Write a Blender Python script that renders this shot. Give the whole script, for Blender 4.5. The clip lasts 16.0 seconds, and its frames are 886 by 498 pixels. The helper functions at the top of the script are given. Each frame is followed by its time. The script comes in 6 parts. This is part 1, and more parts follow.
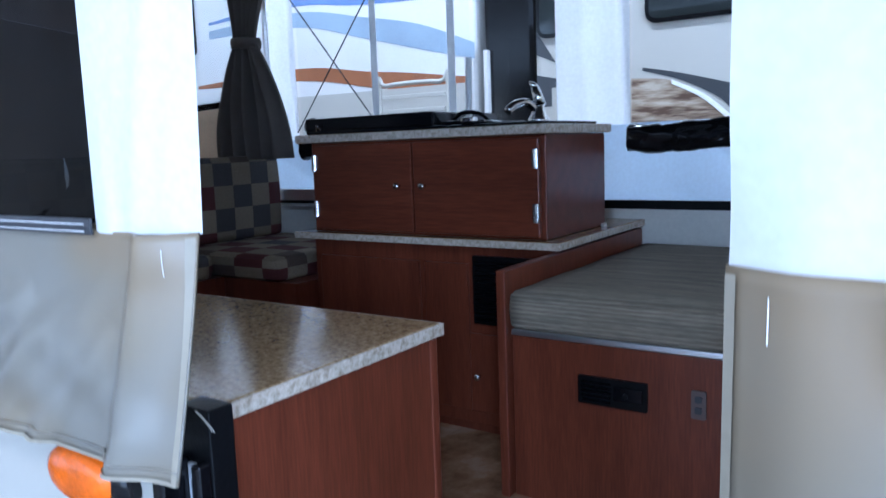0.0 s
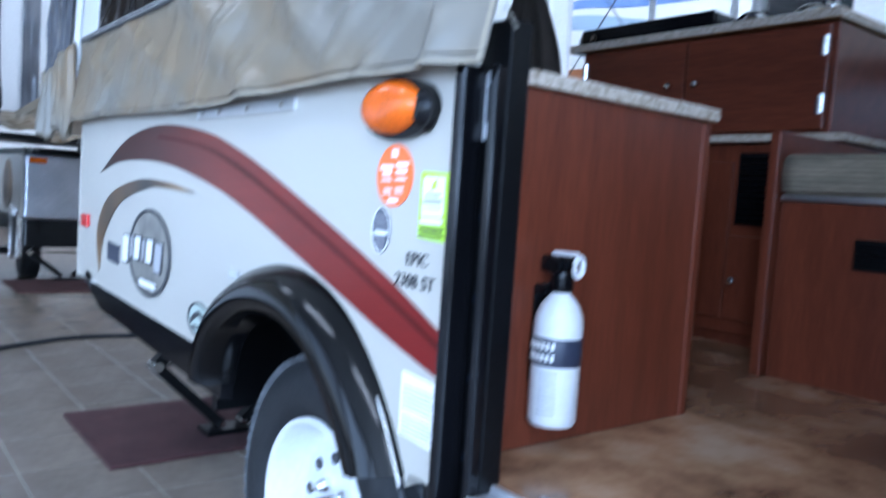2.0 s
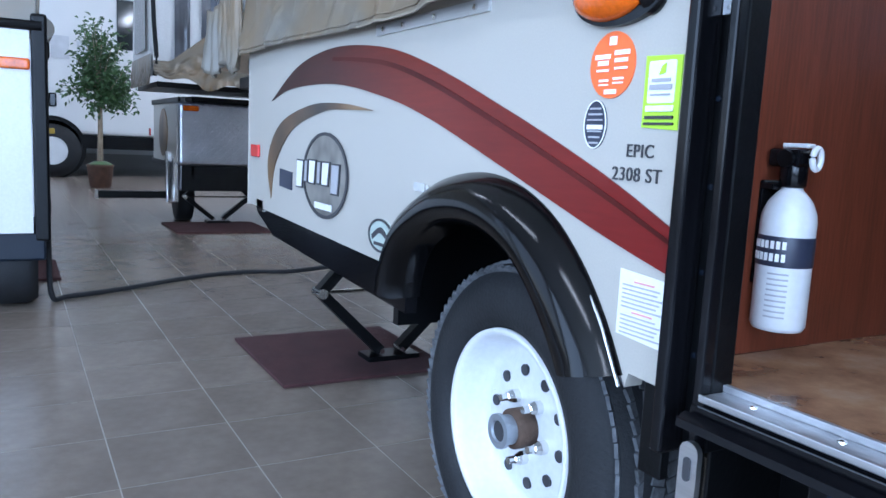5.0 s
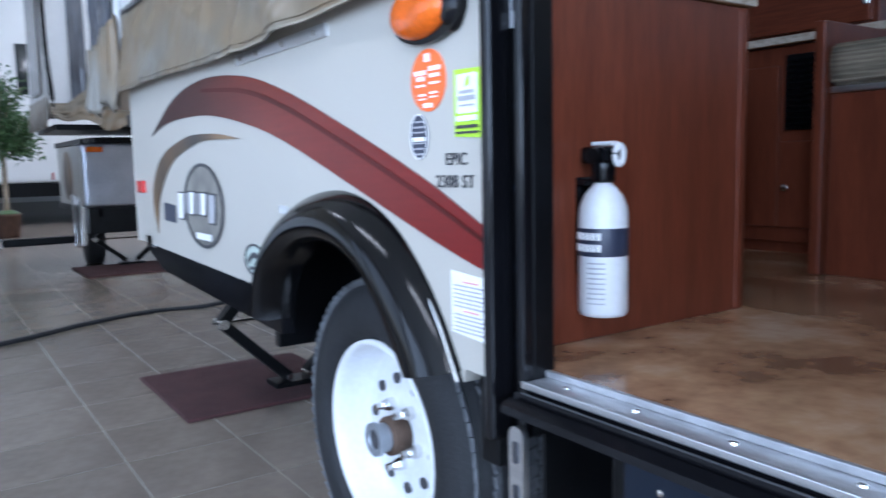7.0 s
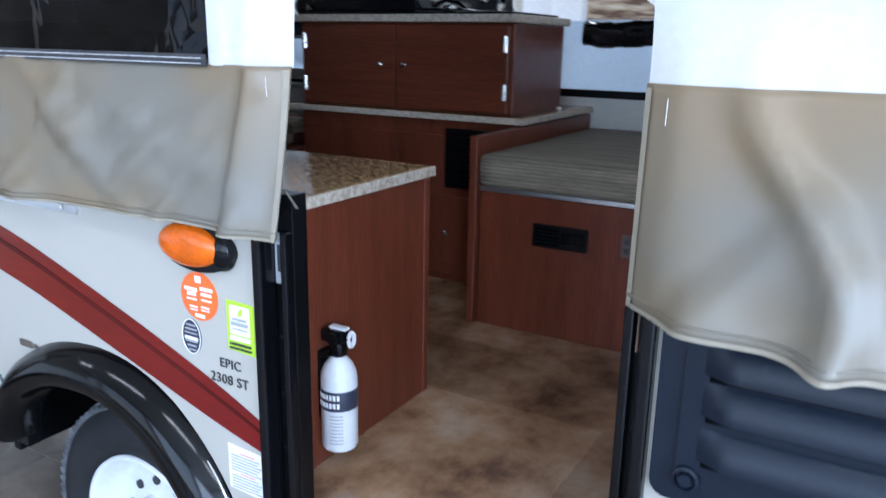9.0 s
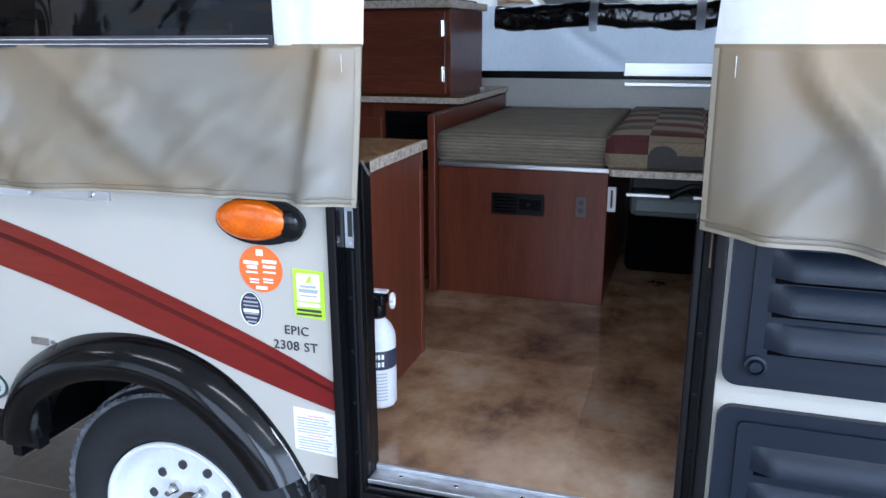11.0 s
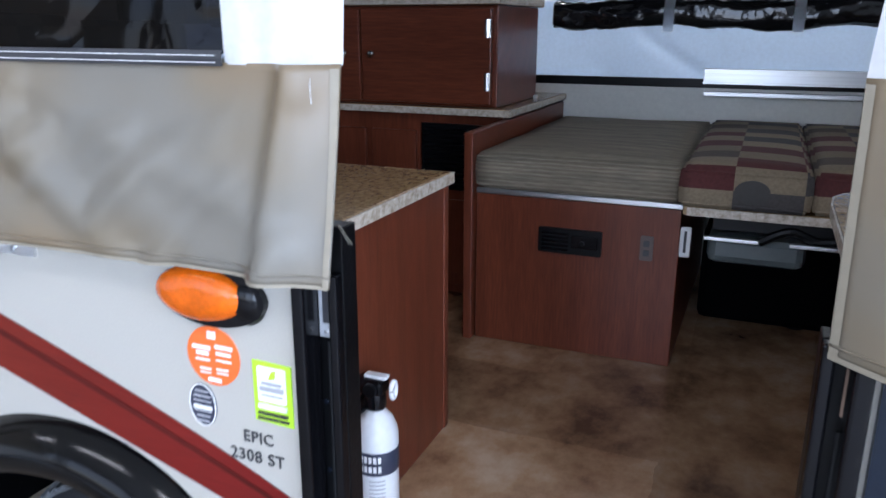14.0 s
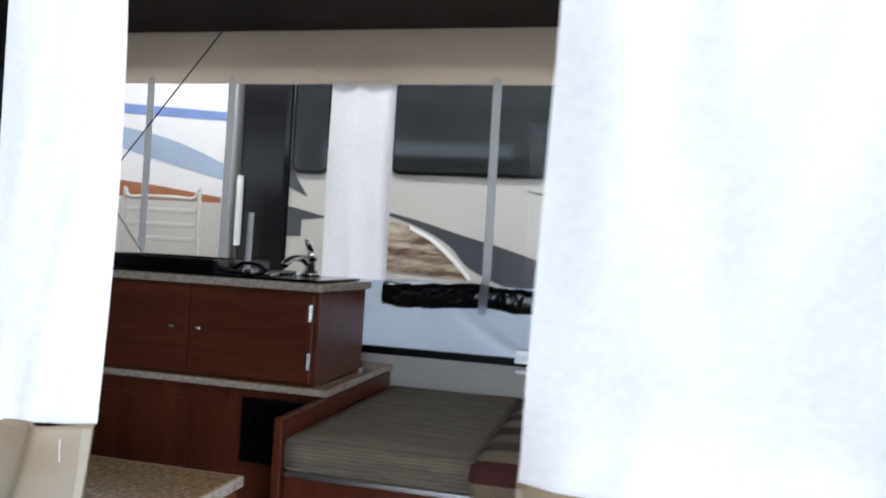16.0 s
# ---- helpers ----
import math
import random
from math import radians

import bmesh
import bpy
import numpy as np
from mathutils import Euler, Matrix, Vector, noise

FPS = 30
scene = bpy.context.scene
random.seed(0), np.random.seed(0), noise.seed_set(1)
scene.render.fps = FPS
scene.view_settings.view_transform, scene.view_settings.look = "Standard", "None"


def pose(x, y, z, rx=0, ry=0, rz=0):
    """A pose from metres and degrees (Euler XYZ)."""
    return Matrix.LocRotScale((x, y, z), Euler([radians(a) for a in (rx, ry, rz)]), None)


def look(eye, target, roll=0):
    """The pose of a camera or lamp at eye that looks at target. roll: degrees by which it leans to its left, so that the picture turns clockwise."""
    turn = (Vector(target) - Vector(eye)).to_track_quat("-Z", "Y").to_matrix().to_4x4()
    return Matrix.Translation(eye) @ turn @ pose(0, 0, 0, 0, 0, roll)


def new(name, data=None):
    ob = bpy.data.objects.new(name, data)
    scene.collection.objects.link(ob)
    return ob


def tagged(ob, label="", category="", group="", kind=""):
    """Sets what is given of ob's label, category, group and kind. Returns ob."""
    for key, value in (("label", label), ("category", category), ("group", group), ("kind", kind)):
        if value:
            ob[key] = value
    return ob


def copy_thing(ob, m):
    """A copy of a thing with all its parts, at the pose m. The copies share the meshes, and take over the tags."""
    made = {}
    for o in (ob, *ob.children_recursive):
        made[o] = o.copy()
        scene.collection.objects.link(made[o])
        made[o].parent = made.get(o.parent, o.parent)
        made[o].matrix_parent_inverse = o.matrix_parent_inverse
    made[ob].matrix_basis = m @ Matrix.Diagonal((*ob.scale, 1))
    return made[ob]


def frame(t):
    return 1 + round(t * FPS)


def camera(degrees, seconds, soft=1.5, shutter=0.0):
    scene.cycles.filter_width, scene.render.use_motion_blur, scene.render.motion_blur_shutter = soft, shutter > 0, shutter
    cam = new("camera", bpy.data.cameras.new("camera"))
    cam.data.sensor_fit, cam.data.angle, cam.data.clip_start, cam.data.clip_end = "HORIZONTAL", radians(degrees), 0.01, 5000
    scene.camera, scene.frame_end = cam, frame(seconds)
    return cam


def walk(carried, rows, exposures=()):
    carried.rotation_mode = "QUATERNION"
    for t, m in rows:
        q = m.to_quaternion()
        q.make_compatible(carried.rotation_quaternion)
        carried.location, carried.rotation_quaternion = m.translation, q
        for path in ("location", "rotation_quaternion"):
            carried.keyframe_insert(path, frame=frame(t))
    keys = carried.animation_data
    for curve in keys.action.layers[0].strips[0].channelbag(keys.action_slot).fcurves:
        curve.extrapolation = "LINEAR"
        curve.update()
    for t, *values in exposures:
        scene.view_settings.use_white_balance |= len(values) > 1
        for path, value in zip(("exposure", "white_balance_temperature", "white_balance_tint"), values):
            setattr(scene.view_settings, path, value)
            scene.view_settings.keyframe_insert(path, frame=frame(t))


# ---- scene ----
cam = camera(60.0, 16.0, shutter=0.5)
PATH = [
    (0, (0.682, -0.481, 1.366), (-0.434, 1.156, 1.097), -2.1),
    (0.5, (0.7, -0.454, 1.259), (-0.499, 1.13, 1.03), -1.4),
    (1, (0.733, -0.472, 1.121), (-0.572, 1.036, 1.268), 2.5),
    (1.5, (0.762, -0.518, 1.028), (-0.638, 0.908, 1.088), 1.7),
    (2, (0.707, -0.593, 0.88), (-0.859, 0.643, 0.746), 3.9),
    (2.5, (0.65, -0.601, 0.788), (-0.935, 0.588, 0.517), 4.3),
    (3, (0.639, -0.644, 0.747), (-0.998, 0.443, 0.376), 1.2),
    (3.5, (0.611, -0.688, 0.771), (-1.115, 0.272, 0.457), 3.2),
    (6, (0.661, -0.662, 0.799), (-1.06, 0.325, 0.547), 2.7),
    (6.5, (0.699, -0.638, 0.783), (-1.039, 0.331, 0.588), 1.3),
    (7, (0.735, -0.593, 0.792), (-0.906, 0.528, 0.569), -1.2),
    (7.5, (0.768, -0.575, 0.855), (-0.707, 0.752, 0.602), 0.4),
    (8, (0.822, -0.599, 1.105), (-0.499, 0.804, 0.572), -2.3),
    (8.5, (0.899, -0.709, 1.329), (-0.352, 0.764, 0.813), -1.3),
    (9, (0.802, -0.855, 1.324), (-0.162, 0.819, 0.804), 1.1),
    (9.5, (0.696, -0.952, 1.304), (-0.092, 0.783, 0.696), -0.3),
    (12, (0.49, -1.166, 1.296), (-0.065, 0.69, 0.8), 0.5),
    (12.5, (0.473, -1.055, 1.306), (-0.181, 0.766, 0.799), 0.6),
    (13, (0.502, -0.931, 1.318), (-0.217, 0.873, 0.84), 2.2),
    (13.5, (0.507, -0.827, 1.322), (-0.248, 0.957, 0.825), 2.2),
    (14, (0.485, -0.752, 1.327), (-0.255, 1.02, 0.77), 0.1),
    (14.5, (0.417, -0.638, 1.369), (-0.114, 1.257, 1.011), 1.3),
    (15, (0.394, -0.598, 1.397), (-0.093, 1.314, 1.067), 0.3),
    (15.5, (0.523, -0.678, 1.475), (-0.004, 1.247, 1.339), 2.9),
    (16, (0.664, -0.795, 1.519), (0.188, 1.147, 1.534), 3.4),
]
walk(cam, [(t, look(eye, target, roll)) for t, eye, target, roll in PATH], [(0, 0.10, 4680, 12), (1.6, 0.20, 4710, 11), (3.0, -0.05, 4750, 10), (3.5, -0.10, 4760, 10), (6.5, -0.08, 5070, 13), (9.0, 0, 5220, 12), (12.0, 0, 5400, 14), (15, 0, 5700, 16), (16, -0.13, 6000, 14)])

# ---- light ----
world = bpy.data.worlds.new("sky")
scene.world = world
world.use_nodes = True
wn = world.node_tree.nodes
sky = wn.new("ShaderNodeTexSky")
sky.sky_type = "NISHITA"
sky.sun_disc = False
sky.sun_elevation, sky.sun_rotation = radians(40), radians(200)
world.node_tree.links.new(sky.outputs[0], wn["Background"].inputs[0])
wn["Background"].inputs[1].default_value = 0.12


def area(name, m, sx, sy, watts, colour):
    d = bpy.data.lights.new(name, "AREA")
    d.shape, d.size, d.size_y, d.energy, d.color = "RECTANGLE", sx, sy, watts, colour
    ob = new(name, d)
    ob.matrix_world = m
    return ob


# daylight in the openings of the glazed shop front and of the side wall
DAY = (0.80, 0.90, 1.0)
for i, watts in enumerate((50, 55, 190, 540)):
    area("daylight", look((-9.0 + 5.0 * i, -6.9, 2.3), (-9.0 + 5.0 * i, 0, 1.6)), 4.2, 3.2, watts, DAY)
area("daylight", look((7.9, -2.0, 2.3), (0, -2.0, 1.5)), 6.0, 3.2, 640, DAY)
area("daylight", look((-6.0, 9.9, 3.4), (-6.0, 0, 1.6)), 9.0, 2.0, 420, DAY)
area("daylight", look((3.0, 9.9, 3.4), (2.0, 0, 1.6)), 7.0, 2.0, 320, DAY)
# rows of strip lamps under the ceiling
for yy, watts in ((3.1, 275), (-2.5, 110)):
    for xx in (-10.0, -6.0, -2.0, 2.0, 5.5):
        area("strip_light", look((xx, yy, 4.48), (xx, yy + 0.001, 0)), 2.4, 0.3, watts / (3 if xx == -2.0 and yy < 0 else 2 if xx > -5 or xx < -9 else 3.6), (1.0, 0.95, 0.88))


# ---- materials ----
def mat(name, base, rough=0.5, metal=0.0, vary=0.12, scale=6.0, fine=0.05, fscale=90.0, bump=0.05, bscale=120.0, stretch=(1, 1, 1), coat=0.0, rand=0.0, spec=0.5):
    m = bpy.data.materials.new(name)
    m.use_nodes = True
    nt = m.node_tree
    b = nt.nodes["Principled BSDF"]
    b.inputs["Roughness"].default_value, b.inputs["Metallic"].default_value = rough, metal
    b.inputs["Coat Weight"].default_value = coat
    b.inputs["Specular IOR Level"].default_value = spec
    tc = nt.nodes.new("ShaderNodeTexCoord")
    mp = nt.nodes.new("ShaderNodeMapping")
    mp.inputs["Scale"].default_value = stretch
    nt.links.new(tc.outputs["Object"], mp.inputs[0])
    col = None
    for k, (s, v) in enumerate(((scale, vary), (fscale, fine))):
        n = nt.nodes.new("ShaderNodeTexNoise")
        n.inputs["Scale"].default_value, n.inputs["Detail"].default_value = s, 4
        nt.links.new(mp.outputs[0], n.inputs["Vector"])
        r = nt.nodes.new("ShaderNodeMapRange")
        r.inputs[1].default_value, r.inputs[2].default_value = 0.25, 0.75
        r.inputs[3].default_value, r.inputs[4].default_value = 1 - v, 1 + v
        nt.links.new(n.outputs[0], r.inputs[0])
        x = nt.nodes.new("ShaderNodeMix")
        x.data_type, x.blend_type = "RGBA", "MULTIPLY"
        x.inputs[0].default_value = 1
        if col is None:
            x.inputs[6].default_value = (*base, 1)
        else:
            nt.links.new(col, x.inputs[6])
        nt.links.new(r.outputs[0], x.inputs[7])
        col = x.outputs[2]
    if rand:
        oi = nt.nodes.new("ShaderNodeObjectInfo")
        r = nt.nodes.new("ShaderNodeMapRange")
        r.inputs[3].default_value, r.inputs[4].default_value = 1 - rand, 1 + rand
        nt.links.new(oi.outputs["Random"], r.inputs[0])
        x = nt.nodes.new("ShaderNodeMix")
        x.data_type, x.blend_type = "RGBA", "MULTIPLY"
        x.inputs[0].default_value = 1
        nt.links.new(col, x.inputs[6])
        nt.links.new(r.outputs[0], x.inputs[7])
        col = x.outputs[2]
    nt.links.new(col, b.inputs["Base Color"])
    if bump:
        n = nt.nodes.new("ShaderNodeTexNoise")
        n.inputs["Scale"].default_value, n.inputs["Detail"].default_value = bscale, 3
        nt.links.new(mp.outputs[0], n.inputs["Vector"])
        u = nt.nodes.new("ShaderNodeBump")
        u.inputs["Strength"].default_value, u.inputs["Distance"].default_value = bump, 0.01
        nt.links.new(n.outputs[0], u.inputs["Height"])
        nt.links.new(u.outputs[0], b.inputs["Normal"])
    return m


def ramp_mat(name, stops, scale, rough=0.5, detail=6.0, bump=0.1, stretch=(1, 1, 1), kind="noise", coat=0.0):
    m = bpy.data.materials.new(name)
    m.use_nodes = True
    nt = m.node_tree
    b = nt.nodes["Principled BSDF"]
    b.inputs["Roughness"].default_value = rough
    b.inputs["Coat Weight"].default_value = coat
    tc = nt.nodes.new("ShaderNodeTexCoord")
    mp = nt.nodes.new("ShaderNodeMapping")
    mp.inputs["Scale"].default_value = stretch
    nt.links.new(tc.outputs["Object"], mp.inputs[0])
    if kind == "noise":
        n = nt.nodes.new("ShaderNodeTexNoise")
        n.inputs["Scale"].default_value, n.inputs["Detail"].default_value, n.inputs["Roughness"].default_value = scale, detail, 0.65
        out = n.outputs[0]
    else:
        n = nt.nodes.new("ShaderNodeTexVoronoi")
        n.inputs["Scale"].default_value = scale
        out = n.outputs["Distance"]
    nt.links.new(mp.outputs[0], n.inputs["Vector"])
    r = nt.nodes.new("ShaderNodeValToRGB")
    while len(r.color_ramp.elements) < len(stops):
        r.color_ramp.elements.new(0.5)
    for e, (p, c) in zip(r.color_ramp.elements, stops):
        e.position, e.color = p, (*c, 1)
    nt.links.new(out, r.inputs[0])
    nt.links.new(r.outputs[0], b.inputs["Base Color"])
    u = nt.nodes.new("ShaderNodeBump")
    u.inputs["Strength"].default_value, u.inputs["Distance"].default_value = bump, 0.004
    nt.links.new(out, u.inputs["Height"])
    nt.links.new(u.outputs[0], b.inputs["Normal"])
    return m


def glass(name, colour, rough=0.02, mixin=0.8, film=(0.5, 0.5, 0.5), wave=0.0):
    """Clear or smoked sheet: part see-through, part gloss film."""
    m = bpy.data.materials.new(name)
    m.use_nodes = True
    nt = m.node_tree
    nt.nodes.remove(nt.nodes["Principled BSDF"])
    t = nt.nodes.new("ShaderNodeBsdfTransparent")
    t.inputs[0].default_value = (*colour, 1)
    g = nt.nodes.new("ShaderNodeBsdfGlossy")
    g.inputs["Roughness"].default_value = rough
    g.inputs[0].default_value = (*film, 1)
    x = nt.nodes.new("ShaderNodeMixShader")
    fr = nt.nodes.new("ShaderNodeFresnel")
    fr.inputs["IOR"].default_value = 1.0 + 10 * (1 - mixin)
    nt.links.new(fr.outputs[0], x.inputs[0])
    if wave:
        n = nt.nodes.new("ShaderNodeTexNoise")
        n.inputs["Scale"].default_value, n.inputs["Detail"].default_value = 4.5, 1.5
        u = nt.nodes.new("ShaderNodeBump")
        u.inputs["Strength"].default_value, u.inputs["Distance"].default_value = wave, 0.05
        nt.links.new(n.outputs[0], u.inputs["Height"])
        nt.links.new(u.outputs[0], g.inputs["Normal"])
    nt.links.new(t.outputs[0], x.inputs[1])
    nt.links.new(g.outputs[0], x.inputs[2])
    nt.links.new(x.outputs[0], nt.nodes["Material Output"].inputs[0])
    return m


M_WHITE = mat("trailer_white_gelcoat", (0.455, 0.432, 0.38), 0.38, vary=0.03, scale=2, fine=0.04, fscale=350, bump=0.06, bscale=500)


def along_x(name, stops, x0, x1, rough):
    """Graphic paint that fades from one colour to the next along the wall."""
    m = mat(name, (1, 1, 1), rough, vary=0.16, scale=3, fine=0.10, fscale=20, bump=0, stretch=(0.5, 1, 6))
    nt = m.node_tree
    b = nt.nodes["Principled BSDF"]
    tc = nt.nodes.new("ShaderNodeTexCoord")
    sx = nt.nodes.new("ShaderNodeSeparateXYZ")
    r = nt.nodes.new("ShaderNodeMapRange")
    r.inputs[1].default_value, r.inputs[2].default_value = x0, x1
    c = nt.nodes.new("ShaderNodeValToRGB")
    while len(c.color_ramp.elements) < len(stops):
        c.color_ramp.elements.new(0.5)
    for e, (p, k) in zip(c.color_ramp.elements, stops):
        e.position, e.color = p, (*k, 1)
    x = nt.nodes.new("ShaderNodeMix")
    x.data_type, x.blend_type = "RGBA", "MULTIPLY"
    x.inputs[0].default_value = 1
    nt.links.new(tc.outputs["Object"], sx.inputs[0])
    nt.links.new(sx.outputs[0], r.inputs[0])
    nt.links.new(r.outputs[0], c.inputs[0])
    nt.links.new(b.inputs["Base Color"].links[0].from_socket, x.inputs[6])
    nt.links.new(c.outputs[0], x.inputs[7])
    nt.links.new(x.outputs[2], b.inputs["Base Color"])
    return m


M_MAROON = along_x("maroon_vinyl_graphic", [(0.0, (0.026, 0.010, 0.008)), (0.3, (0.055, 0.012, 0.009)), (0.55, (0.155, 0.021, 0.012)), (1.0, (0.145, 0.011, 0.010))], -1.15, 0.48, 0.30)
M_MAROON.node_tree.nodes["Principled BSDF"].inputs["Specular IOR Level"].default_value = 0.2
M_GOLD = ramp_mat("gold_black_graphic", [(0.3, (0.02, 0.018, 0.015)), (0.5, (0.12, 0.07, 0.03)), (0.7, (0.32, 0.2, 0.09))], 2.5, 0.35, 2, 0)
M_BLACK = mat("black_gloss_plastic", (0.004, 0.004, 0.005), 0.16, vary=0.3, scale=5, bump=0.03, bscale=25, spec=0.3)
M_BLACKM = mat("black_painted_steel", (0.0035, 0.0037, 0.0043), 0.34, vary=0.35, scale=9, fine=0.2, bump=0.06, spec=0.2)
M_FENDER = mat("black_fender_plastic", (0.002, 0.002, 0.0024), 0.13, vary=0.3, scale=5, bump=0.02, bscale=9, spec=0.28)
M_ALU = mat("brushed_aluminium", (0.72, 0.73, 0.74), 0.33, 1.0, vary=0.08, scale=20, bump=0.03, stretch=(0.1, 1, 6))
M_WORN = mat("worn_aluminium", (0.50, 0.51, 0.53), 0.36, 0.75, vary=0.25, scale=14, fine=0.2, fscale=120, bump=0.06, stretch=(0.3, 1, 1))
M_CHROME = mat("chrome", (0.75, 0.75, 0.74), 0.16, 1.0, vary=0.08, scale=30, bump=0)
M_BLACKRUB = mat("black_rubber", (0.0105, 0.0112, 0.013), 0.72, vary=0.25, scale=12, fine=0.2, bump=0.2, bscale=160)
M_TREAD = mat("scuffed_tyre_tread", (0.10, 0.104, 0.112), 0.85, vary=0.5, scale=18, fine=0.35, bump=0.3, bscale=90)
M_RIM = mat("white_enamel", (0.70, 0.71, 0.72), 0.32, vary=0.05, scale=8, bump=0.02)
M_RUST = mat("rusty_steel", (0.10, 0.065, 0.045), 0.75, 0.3, vary=0.5, scale=25, bump=0.3)
M_WOOD = mat("cherry_wood_laminate", (0.130, 0.034, 0.0165), 0.30, vary=0.22, scale=3.0, fine=0.22, fscale=24, bump=0.04, bscale=60, stretch=(9, 9, 0.7), spec=0.32)
M_WOODH = mat("cherry_wood_laminate_level", (0.130, 0.034, 0.0165), 0.30, vary=0.22, scale=3.0, fine=0.22, fscale=24, bump=0.04, bscale=60, stretch=(0.7, 9, 9), spec=0.32)
M_GRANITE = ramp_mat("speckled_beige_laminate", [(0.28, (0.110, 0.062, 0.026)), (0.44, (0.275, 0.172, 0.078)), (0.56, (0.385, 0.258, 0.126)), (0.74, (0.53, 0.40, 0.245))], 130, 0.13, 6, 0.01)
M_EDGE = ramp_mat("pale_speckled_edge", [(0.3, (0.30, 0.24, 0.17)), (0.5, (0.52, 0.45, 0.36)), (0.7, (0.68, 0.62, 0.54))], 95, 0.25, 5, 0.02)
M_VINYL = ramp_mat("brown_slate_vinyl", [(0.34, (0.13, 0.070, 0.040)), (0.44, (0.28, 0.158, 0.086)), (0.54, (0.39, 0.238, 0.132)), (0.68, (0.50, 0.365, 0.25))], 5.5, 0.2, 12, 0.03, (1.1, 0.9, 1), coat=0.35)


def slabs(m, size, least, most):
    """Tone that changes from slab to slab of a printed stone pattern."""
    nt = m.node_tree
    b = nt.nodes["Principled BSDF"]
    tc = nt.nodes.new("ShaderNodeTexCoord")
    mp = nt.nodes.new("ShaderNodeMapping")
    mp.inputs["Scale"].default_value = (1 / size, 1 / size, 0)
    mp.inputs["Location"].default_value = (0.06, 0.3, 0.5)
    wob = nt.nodes.new("ShaderNodeTexNoise")
    wob.inputs["Scale"].default_value, wob.inputs["Detail"].default_value = 9, 3
    mixv = nt.nodes.new("ShaderNodeVectorMath")
    mixv.operation = "MULTIPLY_ADD"
    mixv.inputs[1].default_value = (0.10, 0.10, 0)
    fl = nt.nodes.new("ShaderNodeVectorMath")
    fl.operation = "FLOOR"
    wh = nt.nodes.new("ShaderNodeTexWhiteNoise")
    r = nt.nodes.new("ShaderNodeMapRange")
    r.inputs[3].default_value, r.inputs[4].default_value = least, most
    x = nt.nodes.new("ShaderNodeMix")
    x.data_type, x.blend_type = "RGBA", "MULTIPLY"
    x.inputs[0].default_value = 1
    nt.links.new(tc.outputs["Object"], mp.inputs[0])
    nt.links.new(tc.outputs["Object"], wob.inputs["Vector"])
    nt.links.new(wob.outputs["Color"], mixv.inputs[0])
    nt.links.new(mp.outputs[0], mixv.inputs[2])
    nt.links.new(mixv.outputs[0], fl.inputs[0])
    nt.links.new(fl.outputs[0], wh.inputs["Vector"])
    nt.links.new(wh.outputs[0], r.inputs[0])
    nt.links.new(b.inputs["Base Color"].links[0].from_socket, x.inputs[6])
    nt.links.new(r.outputs[0], x.inputs[7])
    nt.links.new(x.outputs[2], b.inputs["Base Color"])


slabs(M_VINYL, 0.30, 0.78, 1.12)
M_TAN = ramp_mat("tan_coated_canvas", [(0.34, (0.205, 0.150, 0.088)), (0.5, (0.185, 0.152, 0.104)), (0.66, (0.180, 0.164, 0.134))], 2.6, 0.34, 2.0, 0.03, (1.0, 1.0, 1.8))
M_WCAN = mat("white_coated_canvas", (0.74, 0.74, 0.735), 0.5, vary=0.03, scale=4, bump=0.06, bscale=700)
M_WTHIN = mat("thin_white_canvas", (0.83, 0.87, 0.93), 0.55, vary=0.04, scale=5, bump=0.06, bscale=700)
# pale canvas; the blue of shade and white balance is put into its colour
M_SHADEC = mat("pale_canvas_blue_shade", (0.56, 0.69, 0.86), 0.6, vary=0.05, scale=4, bump=0.08, bscale=600)
M_INC = mat("cream_inner_canvas", (0.66, 0.57, 0.46), 0.75, vary=0.06, scale=3, bump=0.08, bscale=500)
M_SMOKE = glass("smoked_clear_vinyl", (0.020, 0.020, 0.027), 0.06, 0.966, (0.62, 0.61, 0.63), 0.22)
M_CLEAR = glass("clear_vinyl", (0.90, 0.92, 0.93), 0.03, 0.982, (0.9, 0.9, 0.9), 0.02)
M_BLKVINYL = mat("rolled_black_vinyl", (0.008, 0.008, 0.009), 0.12, vary=0.3, scale=8, bump=0.5, bscale=14)
M_DARKPL = mat("slate_blue_grey_plastic", (0.0062, 0.0105, 0.0200), 0.38, vary=0.12, scale=7, bump=0.08, bscale=400, spec=0.3)
M_AMBER = mat("amber_lens", (0.64, 0.115, 0.001), 0.15, vary=0.30, scale=16, fine=0.15, fscale=140, bump=0.09, bscale=150, spec=0.4, coat=0.15)
M_RED = mat("red_lens", (0.6, 0.02, 0.02), 0.2, coat=0.5)
M_ORANGE = mat("orange_sticker", (0.86, 0.16, 0.03), 0.4, vary=0.04, bump=0)
M_GREEN = mat("lime_sticker", (0.50, 0.80, 0.03), 0.4, vary=0.04, bump=0)
M_NAVY = mat("navy_sticker", (0.03, 0.035, 0.06), 0.4, bump=0)
M_PAPER = mat("white_sticker", (0.84, 0.84, 0.83), 0.45, vary=0.03, bump=0)
M_INK = mat("dark_ink", (0.04, 0.04, 0.045), 0.5, bump=0)
M_REDINK = mat("red_ink", (0.6, 0.08, 0.08), 0.5, bump=0)
M_GREYINK = mat("grey_ink", (0.4, 0.4, 0.42), 0.5, bump=0)
M_PALEINK = mat("faded_grey_ink", (0.43, 0.42, 0.46), 0.5, bump=0)
M_PALERED = mat("faded_red_ink", (0.68, 0.33, 0.34), 0.5, bump=0)
